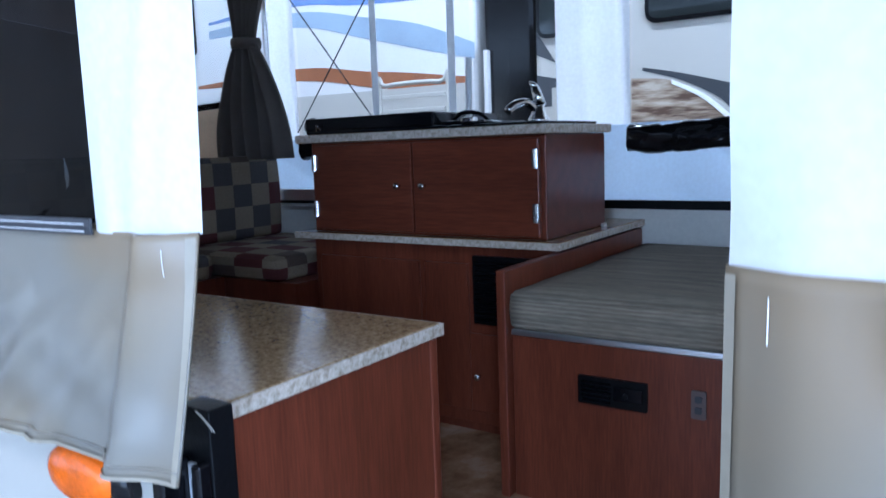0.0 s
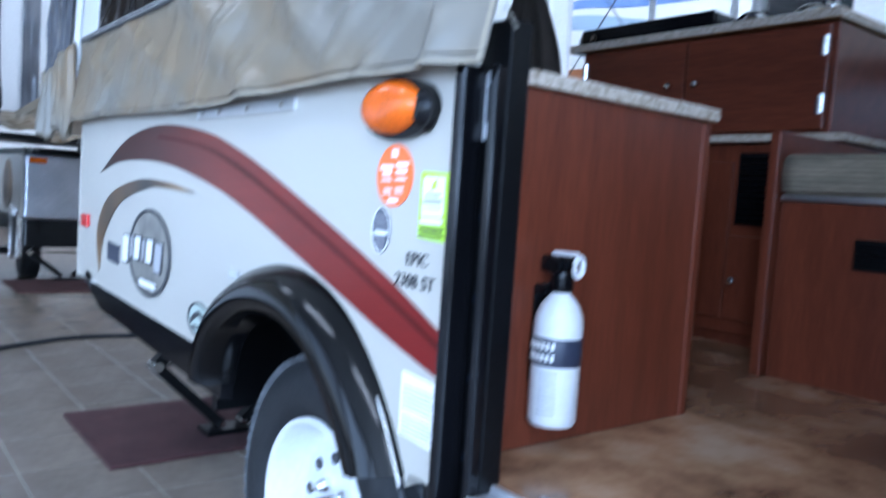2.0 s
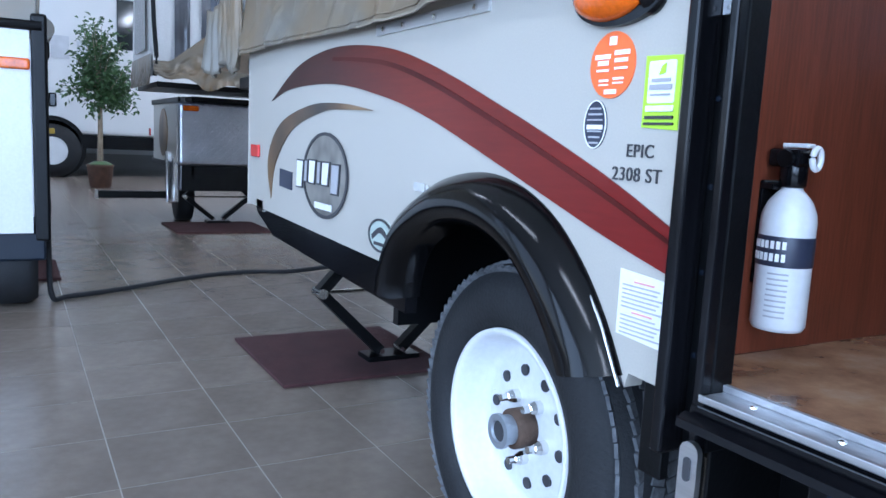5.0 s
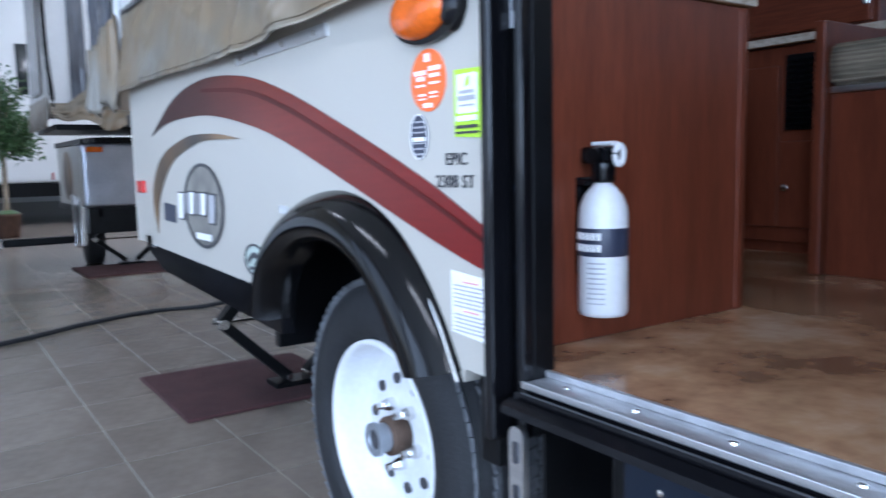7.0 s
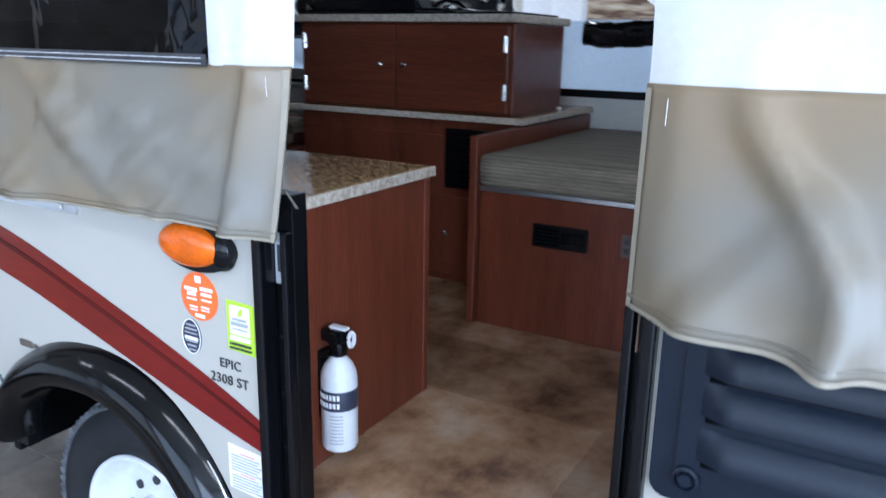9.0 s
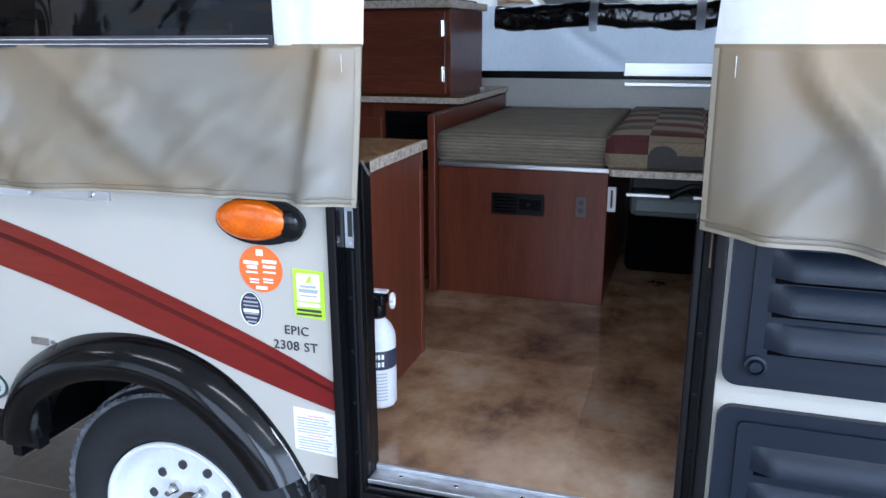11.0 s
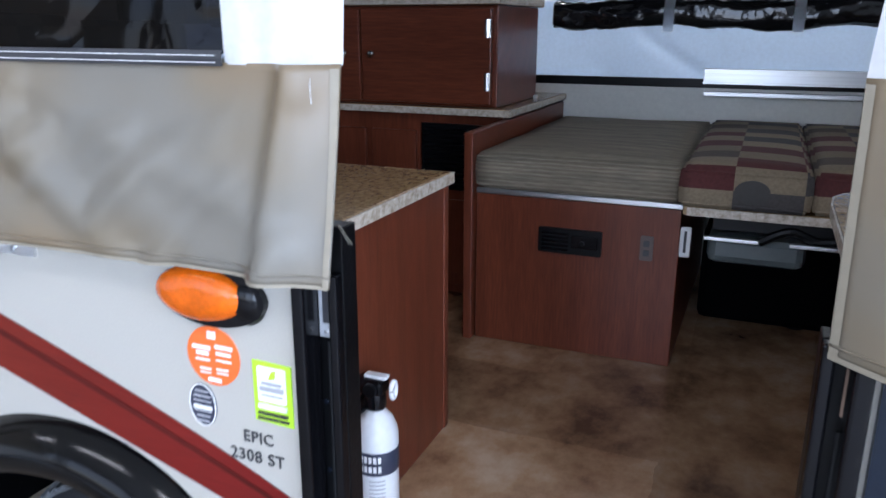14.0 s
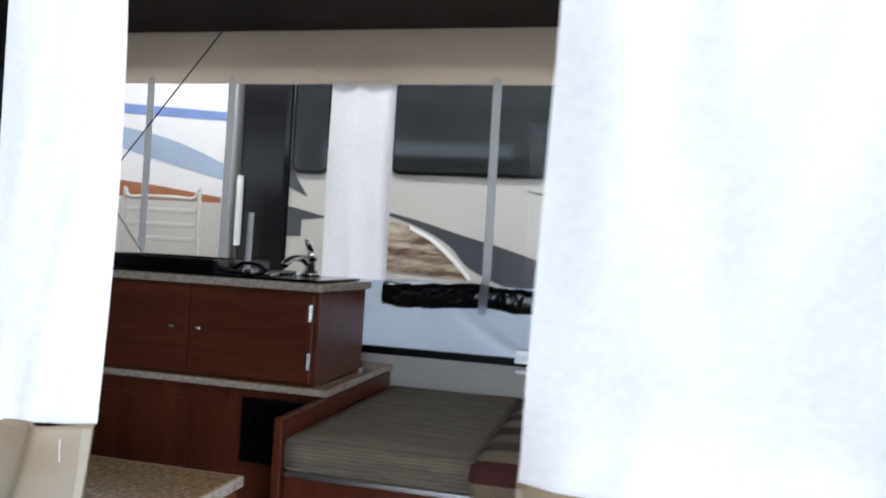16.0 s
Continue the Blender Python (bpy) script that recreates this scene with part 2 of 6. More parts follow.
M_BADGE = ramp_mat("bronze_grey_badge", [(0.3, (0.09, 0.085, 0.075)), (0.7, (0.30, 0.28, 0.24))], 9, 0.35, 2, 0)
M_SAGE = mat("pale_green_badge", (0.45, 0.52, 0.47), 0.4, bump=0)
M_CURT = mat("taupe_curtain_cloth", (0.115, 0.098, 0.082), 0.9, vary=0.15, scale=6, fine=0.12, fscale=400, bump=0.15, bscale=500)
M_ROOF = mat("dark_brown_headliner", (0.020, 0.013, 0.010), 0.8, vary=0.2, scale=4)
M_CAB = mat("pale_wall_panel", (0.70, 0.70, 0.65), 0.45, vary=0.03, scale=3)
M_TILE = mat("taupe_floor_tile", (0.195, 0.160, 0.128), 0.25, vary=0.22, scale=4.5, fine=0.10, fscale=30, bump=0.06, bscale=60, rand=0.07)
M_GROUT = mat("pale_grout", (0.31, 0.28, 0.25), 0.9, vary=0.15, scale=8, fine=0.1, bump=0.2)
M_MAT = mat("maroon_carpet_mat", (0.060, 0.022, 0.022), 0.95, vary=0.2, scale=10, fine=0.3, fscale=300, bump=0.4, bscale=500)
M_WALLP = mat("painted_wall", (0.72, 0.71, 0.68), 0.8, vary=0.05, scale=1.2, bump=0.05)
M_LEAF = mat("ficus_leaf", (0.065, 0.125, 0.04), 0.42, vary=0.35, scale=3, bump=0.02, coat=0.2)
M_BARK = mat("pale_bark", (0.30, 0.24, 0.17), 0.85, vary=0.3, scale=15, bump=0.4)
M_POT = mat("woven_brown_pot", (0.085, 0.042, 0.024), 0.75, vary=0.3, scale=14, bump=0.6, bscale=60)
M_PLATE = mat("diamond_plate", (0.40, 0.41, 0.44), 0.30, 0.9, vary=0.15, scale=6, bump=0.1)
M_FARW = mat("white_fibreglass", (0.68, 0.68, 0.67), 0.3, vary=0.03, scale=1.5, bump=0.02)
M_FARG = mat("cream_fibreglass", (0.47, 0.46, 0.42), 0.3, vary=0.03, scale=1.5, bump=0.02)
M_DKGLASS = mat("dark_tinted_glass", (0.018, 0.022, 0.022), 0.06, vary=0.2, scale=3, bump=0)
M_CHAR = mat("charcoal_graphic", (0.055, 0.06, 0.068), 0.35, vary=0.15, scale=2, bump=0)
M_TAUPE = ramp_mat("taupe_streak_graphic", [(0.35, (0.10, 0.06, 0.04)), (0.5, (0.32, 0.25, 0.18)), (0.65, (0.5, 0.44, 0.36))], 4, 0.35, 3, 0, (1, 1, 6))
M_BLUEG = mat("blue_graphic", (0.16, 0.24, 0.47), 0.35, bump=0)
M_SLATEG = mat("slate_blue_graphic", (0.30, 0.38, 0.48), 0.35, vary=0.2, scale=1.5, bump=0)
M_RUSTG = mat("rust_brown_graphic", (0.30, 0.115, 0.045), 0.35, bump=0)
M_NBWIN = mat("grey_smoked_vinyl", (0.085, 0.09, 0.105), 0.22, vary=0.35, scale=5, bump=0.1, bscale=12)
M_LAMP = bpy.data.materials.new("tube_glow")
M_LAMP.use_nodes = True
M_LAMP.node_tree.nodes["Principled BSDF"].inputs["Emission Color"].default_value = (1, 0.97, 0.9, 1)
M_LAMP.node_tree.nodes["Principled BSDF"].inputs["Emission Strength"].default_value = 9


def stripe_cloth():
    """Grey-green tweed with fine level ribs, running along x."""
    m = mat("ribbed_olive_grey_cloth", (0.245, 0.208, 0.150), 0.9, vary=0.28, scale=9, fine=0.25, fscale=60, bump=0, stretch=(0.5, 5, 5))
    nt = m.node_tree
    b = nt.nodes["Principled BSDF"]
    tc = nt.nodes.new("ShaderNodeTexCoord")
    w = nt.nodes.new("ShaderNodeTexWave")
    w.wave_type, w.bands_direction = "BANDS", "DIAGONAL"
    mp = nt.nodes.new("ShaderNodeMapping")
    mp.inputs["Scale"].default_value = (0.0, 1, 1)
    w.inputs["Scale"].default_value, w.inputs["Distortion"].default_value = 62, 3.0
    nt.links.new(tc.outputs["Object"], mp.inputs[0])
    nt.links.new(mp.outputs[0], w.inputs["Vector"])
    old = b.inputs["Base Color"].links[0].from_socket
    x = nt.nodes.new("ShaderNodeMix")
    x.data_type, x.blend_type = "RGBA", "MULTIPLY"
    x.inputs[0].default_value = 0.30
    nt.links.new(old, x.inputs[6])
    nt.links.new(w.outputs[0], x.inputs[7])
    nt.links.new(x.outputs[2], b.inputs["Base Color"])
    u = nt.nodes.new("ShaderNodeBump")
    u.inputs["Strength"].default_value, u.inputs["Distance"].default_value = 0.2, 0.004
    nt.links.new(w.outputs[0], u.inputs["Height"])
    nt.links.new(u.outputs[0], b.inputs["Normal"])
    return m


def check_cloth(top=0, tall=0.05):
    """Woven check of tan, maroon and slate blocks."""
    m = bpy.data.materials.new("checked_cushion_cloth")
    m.use_nodes = True
    nt = m.node_tree
    b = nt.nodes["Principled BSDF"]
    b.inputs["Roughness"].default_value = 0.9
    tc = nt.nodes.new("ShaderNodeTexCoord")
    sp_ = nt.nodes.new("ShaderNodeSeparateXYZ")
    nt.links.new(tc.outputs["Object"], sp_.inputs[0])

    def step(socket, start, cell, top=None):
        """Number of the cell along one axis."""
        p = nt.nodes.new("ShaderNodeMath")
        p.operation = "ADD"
        p.inputs[1].default_value = -start
        nt.links.new(socket, p.inputs[0])
        q = nt.nodes.new("ShaderNodeMath")
        q.operation = "DIVIDE"
        q.inputs[1].default_value = cell
        nt.links.new(p.outputs[0], q.inputs[0])
        g = nt.nodes.new("ShaderNodeMath")
        g.operation = "FLOOR"
        nt.links.new(q.outputs[0], g.inputs[0])
        if top is None:
            return g.outputs[0]
        h = nt.nodes.new("ShaderNodeMath")
        h.operation = "MINIMUM"
        h.inputs[1].default_value = top
        nt.links.new(g.outputs[0], h.inputs[0])
        return h.outputs[0]

    cells = [step(sp_.outputs[0], -0.0215, 0.14), step(sp_.outputs[1], -0.545, 0.095), step(sp_.outputs[2], 0.044, tall, top)]
    total = None
    for c_ in cells:
        if total is None:
            total = c_
            continue
        p = nt.nodes.new("ShaderNodeMath")
        nt.links.new(total, p.inputs[0])
        nt.links.new(c_, p.inputs[1])
        total = p.outputs[0]
    pick = nt.nodes.new("ShaderNodeMath")
    pick.operation = "FLOORED_MODULO"
    pick.inputs[1].default_value = 2
    nt.links.new(total, pick.inputs[0])
    key = nt.nodes.new("ShaderNodeCombineXYZ")
    for k, c_ in enumerate(cells):
        nt.links.new(c_, key.inputs[k])
    wn_ = nt.nodes.new("ShaderNodeTexWhiteNoise")
    nt.links.new(key.outputs[0], wn_.inputs["Vector"])
    r = nt.nodes.new("ShaderNodeValToRGB")
    r.color_ramp.interpolation = "CONSTANT"
    r.color_ramp.elements.new(0.45)
    r.color_ramp.elements[0].color = (0.13, 0.036, 0.034, 1)
    r.color_ramp.elements[1].color = (0.10, 0.09, 0.085, 1)
    r.color_ramp.elements[2].position, r.color_ramp.elements[2].color = 0.8, (0.13, 0.095, 0.07, 1)
    nt.links.new(wn_.outputs[0], r.inputs[0])
    r2 = nt.nodes.new("ShaderNodeValToRGB")
    r2.color_ramp.elements[0].color, r2.color_ramp.elements[1].color = (0.26, 0.203, 0.133, 1), (0.38, 0.30, 0.197, 1)
    nt.links.new(wn_.outputs[0], r2.inputs[0])
    x = nt.nodes.new("ShaderNodeMix")
    x.data_type = "RGBA"
    nt.links.new(pick.outputs[0], x.inputs[0])
    nt.links.new(r2.outputs[0], x.inputs[6])
    nt.links.new(r.outputs[0], x.inputs[7])
    n = nt.nodes.new("ShaderNodeTexNoise")
    n.inputs["Scale"].default_value = 160
    nt.links.new(tc.outputs["Object"], n.inputs["Vector"])
    x2 = nt.nodes.new("ShaderNodeMix")
    x2.data_type, x2.blend_type = "RGBA", "MULTIPLY"
    x2.inputs[0].default_value = 0.5
    nt.links.new(x.outputs[2], x2.inputs[6])
    nt.links.new(n.outputs[0], x2.inputs[7])
    nt.links.new(x2.outputs[2], b.inputs["Base Color"])
    u = nt.nodes.new("ShaderNodeBump")
    u.inputs["Strength"].default_value, u.inputs["Distance"].default_value = 0.3, 0.003
    nt.links.new(n.outputs[0], u.inputs["Height"])
    nt.links.new(u.outputs[0], b.inputs["Normal"])
    return m


def lets_light_through(m, share):
    nt = m.node_tree
    b = nt.nodes["Principled BSDF"]
    t = nt.nodes.new("ShaderNodeBsdfTranslucent")
    x = nt.nodes.new("ShaderNodeMixShader")
    x.inputs[0].default_value = share
    nt.links.new(b.inputs["Base Color"].links[0].from_socket, t.inputs[0])
    nt.links.new(b.outputs[0], x.inputs[1])
    nt.links.new(t.outputs[0], x.inputs[2])
    nt.links.new(x.outputs[0], nt.nodes["Material Output"].inputs[0])


for cloth_, share_ in ((M_WCAN, 0.20), (M_WTHIN, 0.82), (M_SHADEC, 0.5), (M_INC, 0.30)):
    lets_light_through(cloth_, share_)
M_TWEED = stripe_cloth()
M_CHECK = check_cloth()
M_CHECKS = check_cloth(None, 0.09)


# ---- mesh helpers ----
def thing(name, x, y, z, label, category, group="", kind=""):
    ob = new(name)
    ob.empty_display_size = 0.05
    ob.location = (x, y, z)
    bpy.context.view_layer.update()
    return tagged(ob, label, category, group, kind)


def part(name, bm, material, parent=None, label="", smooth=False):
    """Links a bmesh, built in world metres, as one mesh object under a thing or part."""
    me = bpy.data.meshes.new(name)
    bmesh.ops.recalc_face_normals(bm, faces=bm.faces)
    bm.to_mesh(me)
    bm.free()
    me.materials.append(material)
    if smooth:
        for p in me.polygons:
            p.use_smooth = True
    ob = new(name, me)
    if parent:
        at = Vector((0, 0, 0))
        up = parent
        while up:
            at += up.location
            up = up.parent
        ob.parent = parent
        me.transform(Matrix.Translation(-at))
    if label:
        ob["label"] = label
    return ob


def box(x0, x1, y0, y1, z0, z1, bevel=0.0, seg=2, bm=None):
    bm = bm or bmesh.new()
    r = bmesh.ops.create_cube(bm, size=1, matrix=Matrix.Translation(((x0 + x1) / 2, (y0 + y1) / 2, (z0 + z1) / 2)) @ Matrix.Diagonal((abs(x1 - x0), abs(y1 - y0), abs(z1 - z0), 1)))
    if bevel:
        es = list({e for v in r["verts"] for e in v.link_edges})
        bmesh.ops.bevel(bm, geom=es, offset=bevel, segments=seg, profile=0.5, affect="EDGES")
    return bm


def rod(p, q, r, n=12, bm=None, r2=None):
    bm = bm or bmesh.new()
    p, q = Vector(p), Vector(q)
    d = q - p
    m = Matrix.Translation((p + q) / 2) @ d.to_track_quat("Z", "Y").to_matrix().to_4x4()
    bmesh.ops.create_cone(bm, cap_ends=True, segments=n, radius1=r, radius2=r if r2 is None else r2, depth=d.length, matrix=m)
    return bm


def lathe(profile, centre, axis="z", n=40, bm=None, caps=True):
    """Turns (radius, height) pairs round an axis through centre."""
    bm = bm or bmesh.new()
    rings = []
    c = Vector(centre)
    for r, h in profile:
        ring = []
        for i in range(n):
            a = 2 * math.pi * i / n
            u, v = r * math.cos(a), r * math.sin(a)
            ring.append(bm.verts.new(c + (Vector((u, v, h)) if axis == "z" else Vector((u, h, v)) if axis == "y" else Vector((h, u, v)))))
        rings.append(ring)
    for a, b in zip(rings, rings[1:]):
        for i in range(n):
            bm.faces.new((a[i], a[(i + 1) % n], b[(i + 1) % n], b[i]))
    for ring in (rings[0], rings[-1]) if caps else ():
        bm.faces.new(ring)
    bmesh.ops.remove_doubles(bm, verts=bm.verts, dist=1e-5)
    return bm


def curve_points(pts, n=6):
    """Smooth line through the points."""
    out = []
    for i in range(len(pts) - 1):
        p0, p1, p2, p3 = (Vector(pts[max(0, min(len(pts) - 1, k))]) for k in (i - 1, i, i + 1, i + 2))
        for k in range(n):
            t = k / n
            out.append(0.5 * (2 * p1 + (p2 - p0) * t + (2 * p0 - 5 * p1 + 4 * p2 - p3) * t * t + (3 * p1 - p0 - 3 * p2 + p3) * t ** 3))
    out.append(Vector(pts[-1]))
    return out


def ribbon(upper, lower, y, depth=0.002, n=6, bm=None):
    """A decal slab between two lines of (x, z), on a wall that faces -y."""
    bm = bm or bmesh.new()
    a, b = curve_points(upper, n), curve_points(lower, n)
    vs = [[bm.verts.new((p.x, yy, p.y)) for p in line] for line in (a, b) for yy in (y - depth, y)]
    for k, l in ((0, 2), (0, 1), (2, 3)):
        for i in range(len(a) - 1):
            bm.faces.new((vs[k][i], vs[k][i + 1], vs[l][i + 1], vs[l][i]))
    return bm


def plate(outline, y, depth, bm=None):
    """A slab with an (x, z) outline, from y back to y + depth."""
    bm = bm or bmesh.new()
    f = bm.faces.new([bm.verts.new((x, y, z)) for x, z in outline])
    r = bmesh.ops.extrude_face_region(bm, geom=[f])
    bmesh.ops.translate(bm, verts=[v for v in r["geom"] if isinstance(v, bmesh.types.BMVert)], vec=(0, depth, 0))
    return bm


def oval(cx, cz, rx, rz, n=28):
    return [(cx + rx * math.cos(2 * math.pi * i / n), cz + rz * math.sin(2 * math.pi * i / n)) for i in range(n)]


def rounded(x0, x1, z0, z1, r, n=5):
    out = []
    for cx, cz, a0 in ((x1 - r, z0 + r, -90), (x1 - r, z1 - r, 0), (x0 + r, z1 - r, 90), (x0 + r, z0 + r, 180)):
        for i in range(n + 1):
            a = radians(a0 + 90 * i / n)
            out.append((cx + r * math.cos(a), cz + r * math.sin(a)))
    return out


def sheet(f, nu, nv, thick=0.0, bm=None):
    """A cloth: f(u, v) gives a point for u, v from 0 to 1. thick: depth along y."""
    bm = bm or bmesh.new()
    g = [[bm.verts.new(f(i / nu, j / nv)) for j in range(nv + 1)] for i in range(nu + 1)]
    fs = [bm.faces.new((g[i][j], g[i + 1][j], g[i + 1][j + 1], g[i][j + 1])) for i in range(nu) for j in range(nv)]
    if thick:
        r = bmesh.ops.extrude_face_region(bm, geom=fs)
        bmesh.ops.translate(bm, verts=[v for v in r["geom"] if isinstance(v, bmesh.types.BMVert)], vec=(0, thick, 0))
    return bm


def tube(pts, r, n=8, m=5):
    bm = bmesh.new()
    line = curve_points(pts, m)
    rings = []
    for i, p in enumerate(line):
        d = line[min(i + 1, len(line) - 1)] - line[max(i - 1, 0)]
        q = d.to_track_quat("Z", "Y")
        rings.append([bm.verts.new(p + q @ Vector((r * math.cos(2 * math.pi * k / n), r * math.sin(2 * math.pi * k / n), 0))) for k in range(n)])
    for a, b in zip(rings, rings[1:]):
        for k in range(n):
            bm.faces.new((a[k], a[(k + 1) % n], b[(k + 1) % n], b[k]))
    bm.faces.new(rings[0])
    bm.faces.new(rings[-1])
    return bm


def letters(text, x, z, size, y, material, parent, name):
    c = bpy.data.curves.new(name, "FONT")
    c.body, c.size, c.extrude, c.align_x = text, size, 0.0008, "CENTER"
    c.space_character = 1.08
    ob = new(name, c)
    ob.data.materials.append(material)
    at = parent.location
    ob.parent = parent
    ob.matrix_basis = pose(x - at.x, y - at.y, z - at.z, 90, 0, 0)
    return ob


def fold(u, v, s):
    """Soft creases of hanging cloth, about -1 to 1."""
    return noise.noise(Vector((u * 3.1 + s, v * 1.3, s))) + 0.5 * noise.noise(Vector((u * 7.0 - v * 3.0, v * 2.0 + s, 2 * s)))


# ---- showroom ----
part("ceiling", box(-22, 8.1, -7.1, 10.1, 4.6, 4.7), M_WALLP)
tagged(bpy.data.objects["ceiling"], "plain white showroom ceiling", "ceiling", kind="structure")


def wall(name, segs):
    bm = bmesh.new()
    for s in segs:
        box(*s, bm=bm)
    return tagged(part(name, bm, M_WALLP), "white painted showroom wall", "wall", kind="structure")


front = [(-22, 8.1, -7.2, -7.0, 0, 0.6), (-22, 8.1, -7.2, -7.0, 4.0, 4.6), (-22, -11.2, -7.2, -7.0, 0.6, 4.0), (8.05, 8.1, -7.2, -7.0, 0.6, 4.0)]
front += [(-11.2 + 5 * i + 4.35, -11.2 + 5 * i + 5.0, -7.2, -7.0, 0.6, 4.0) for i in range(4)]
wall("wall_south", front)
wall("wall_east", [(8.0, 8.2, -7.0, 10.0, 0, 0.6), (8.0, 8.2, -7.0, 10.0, 4.0, 4.6), (8.0, 8.2, -7.0, -5.2, 0.6, 4.0), (8.0, 8.2, 1.2, 10.0, 0.6, 4.0)])
wall("wall_north", [(-22, 8.1, 10.0, 10.2, 0, 2.3), (-22, 8.1, 10.0, 10.2, 4.45, 4.6), (-22, -10.6, 10.0, 10.2, 2.3, 4.45), (-1.4, -0.6, 10.0, 10.2, 2.3, 4.45), (6.6, 8.1, 10.0, 10.2, 2.3, 4.45)])
wall("wall_west", [(-22.2, -22, -7.1, 10.1, 0, 4.6)])

# strip lamps on the ceiling
lamp0 = thing("ceiling_lamp", 0, 2.9, 4.6, "white fluorescent strip lamp on the ceiling", "lamp", "ceiling lamps")
part("housing", box(-0.75, 0.75, 2.82, 2.98, 4.54, 4.6, 0.01), M_FARW, lamp0)
part("tube", rod((-0.7, 2.9, 4.515), (0.7, 2.9, 4.515), 0.02), M_LAMP, lamp0)
for xx, yy in ((-4, 2.9), (-8, 2.9), (4, 2.9), (-6, -2.5), (-11, -2.5)):
    copy_thing(lamp0, pose(xx, yy, 4.6))

# ---- the camping trailer ----
T = thing("pop_up_trailer", -0.5, 1.0, 0.0, "white pop-up camping trailer with maroon swoosh, opened out", "trailer")

# near side panel, with the wheel arch cut out
def arch(n=18, grow=0.0):
    """The wheel opening's line, (x, z), from the front foot over the top to the rear foot."""
    pts = [(-0.795, 0.53), (-0.765, 0.60), (-0.709, 0.662), (-0.595, 0.722), (-0.472, 0.745), (-0.364, 0.736), (-0.267, 0.698), (-0.193, 0.640), (-0.135, 0.571), (-0.090, 0.495)]
    return [(p.x, p.y) for p in curve_points(pts, 4)]


a = arch()
edge = [(-1.90, 0.565), (-0.80, 0.535)] + a[1:] + [(-0.085, 0.515), (-0.022, 0.513), (-0.022, 1.10), (-1.90, 1.10)]
side = part("side_panel", plate(edge, 0.0, 0.03), M_WHITE, T, "white fibreglass side panel")
part("side_panel", box(0.60, 2.0, 0.0, 0.03, 0.51, 1.10, 0.002), M_WHITE, T)
part("end_panel", box(-1.90, -1.87, 0.032, 1.98, 0.56, 1.10), M_WHITE, T)
part("end_panel", box(1.97, 2.0, 0.032, 1.98, 0.51, 1.10), M_WHITE, T)
part("corner_trim", rod((-1.90, 0.012, 0.56), (-1.90, 0.012, 1.06), 0.014), M_WHITE, T)

# swooshes and badges
up = [(-1.648, 0.888), (-1.415, 0.974), (-1.153, 1.004), (-0.878, 0.985), (-0.661, 0.937), (-0.393, 0.85), (-0.168, 0.768), (-0.023, 0.704)]
lo = [(-1.648, 0.888), (-1.462, 0.918), (-1.147, 0.919), (-0.869, 0.884), (-0.652, 0.837), (-0.383, 0.756), (-0.16, 0.687), (-0.023, 0.650)]
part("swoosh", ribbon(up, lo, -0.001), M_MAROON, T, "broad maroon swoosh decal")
mid_u = [(x, z - 0.26 * (z - l[1])) for (x, z), l in zip(up, lo)][2:]
mid_l = [(x, z - 0.36 * (z - l[1])) for (x, z), l in zip(up, lo)][2:]
part("swoosh_shadow_line", ribbon(mid_u, mid_l, -0.0035, 0.001), mat("dark_maroon_vinyl", (0.078, 0.012, 0.010), 0.35, vary=0.4, scale=3, bump=0, spec=0.12), T, "dark streak in the swoosh")
gu = [(-1.637, 0.600), (-1.675, 0.717), (-1.563, 0.821), (-1.313, 0.871), (-1.086, 0.872), (-0.906, 0.854)]
gl = [(-1.637, 0.600), (-1.602, 0.704), (-1.454, 0.806), (-1.224, 0.853), (-1.085, 0.858), (-0.906, 0.853)]
part("thin_swoosh", ribbon(gu, gl, -0.001), M_GOLD, T, "thin black and gold swoosh decal")
badge = part("round_badge", plate(oval(-1.19, 0.697, 0.148, 0.100), -0.003, 0.003), M_BADGE, T, "round bronze badge")
part("badge_rim", ribbon([(x, z) for x, z in oval(-1.19, 0.697, 0.158, 0.107)] + [(-1.032, 0.697)], [(x, z) for x, z in oval(-1.19, 0.697, 0.146, 0.099)] + [(-1.044, 0.697)], -0.003, 0.002, 1), M_INK, badge)
for i, (w, h) in enumerate(((0.050, 0.034), (0.020, 0.026), (0.046, 0.028), (0.020, 0.026), (0.046, 0.027), (0.050, 0.034))):
    x0 = (-1.392, -1.328, -1.294, -1.232, -1.198, -1.134)[i]
    zc = 0.702 - (0.010 if i in (0, 5) else 0.0)
    part("dark_mark", plate([(x0 - 0.006, zc - h - 0.004), (x0 + w * 0.8 + 0.006, zc - h - 0.004), (x0 + w + 0.006, zc + h + 0.004), (x0 - 0.002, zc + h + 0.004)], -0.006, 0.002), M_INK, badge)
    part("white_mark", plate([(x0, zc - h), (x0 + w * 0.8, zc - h), (x0 + w, zc + h), (x0 + 0.003, zc + h)], -0.0075, 0.001), M_GREYINK if i % 2 else M_PAPER, badge)
part("foot_bar", plate([(-1.25, 0.612), (-1.13, 0.612), (-1.13, 0.628), (-1.25, 0.628)], -0.006, 0.002), M_PAPER, badge)
small = part("oval_badge", plate(oval(-0.845, 0.592, 0.062, 0.036), -0.003, 0.003), M_SAGE, T, "small green and white oval badge")
part("badge_rim", ribbon(oval(-0.845, 0.592, 0.062, 0.036) + [(-0.783, 0.592)], oval(-0.845, 0.592, 0.056, 0.031) + [(-0.789, 0.592)], -0.003, 0.002, 1), M_INK, small)
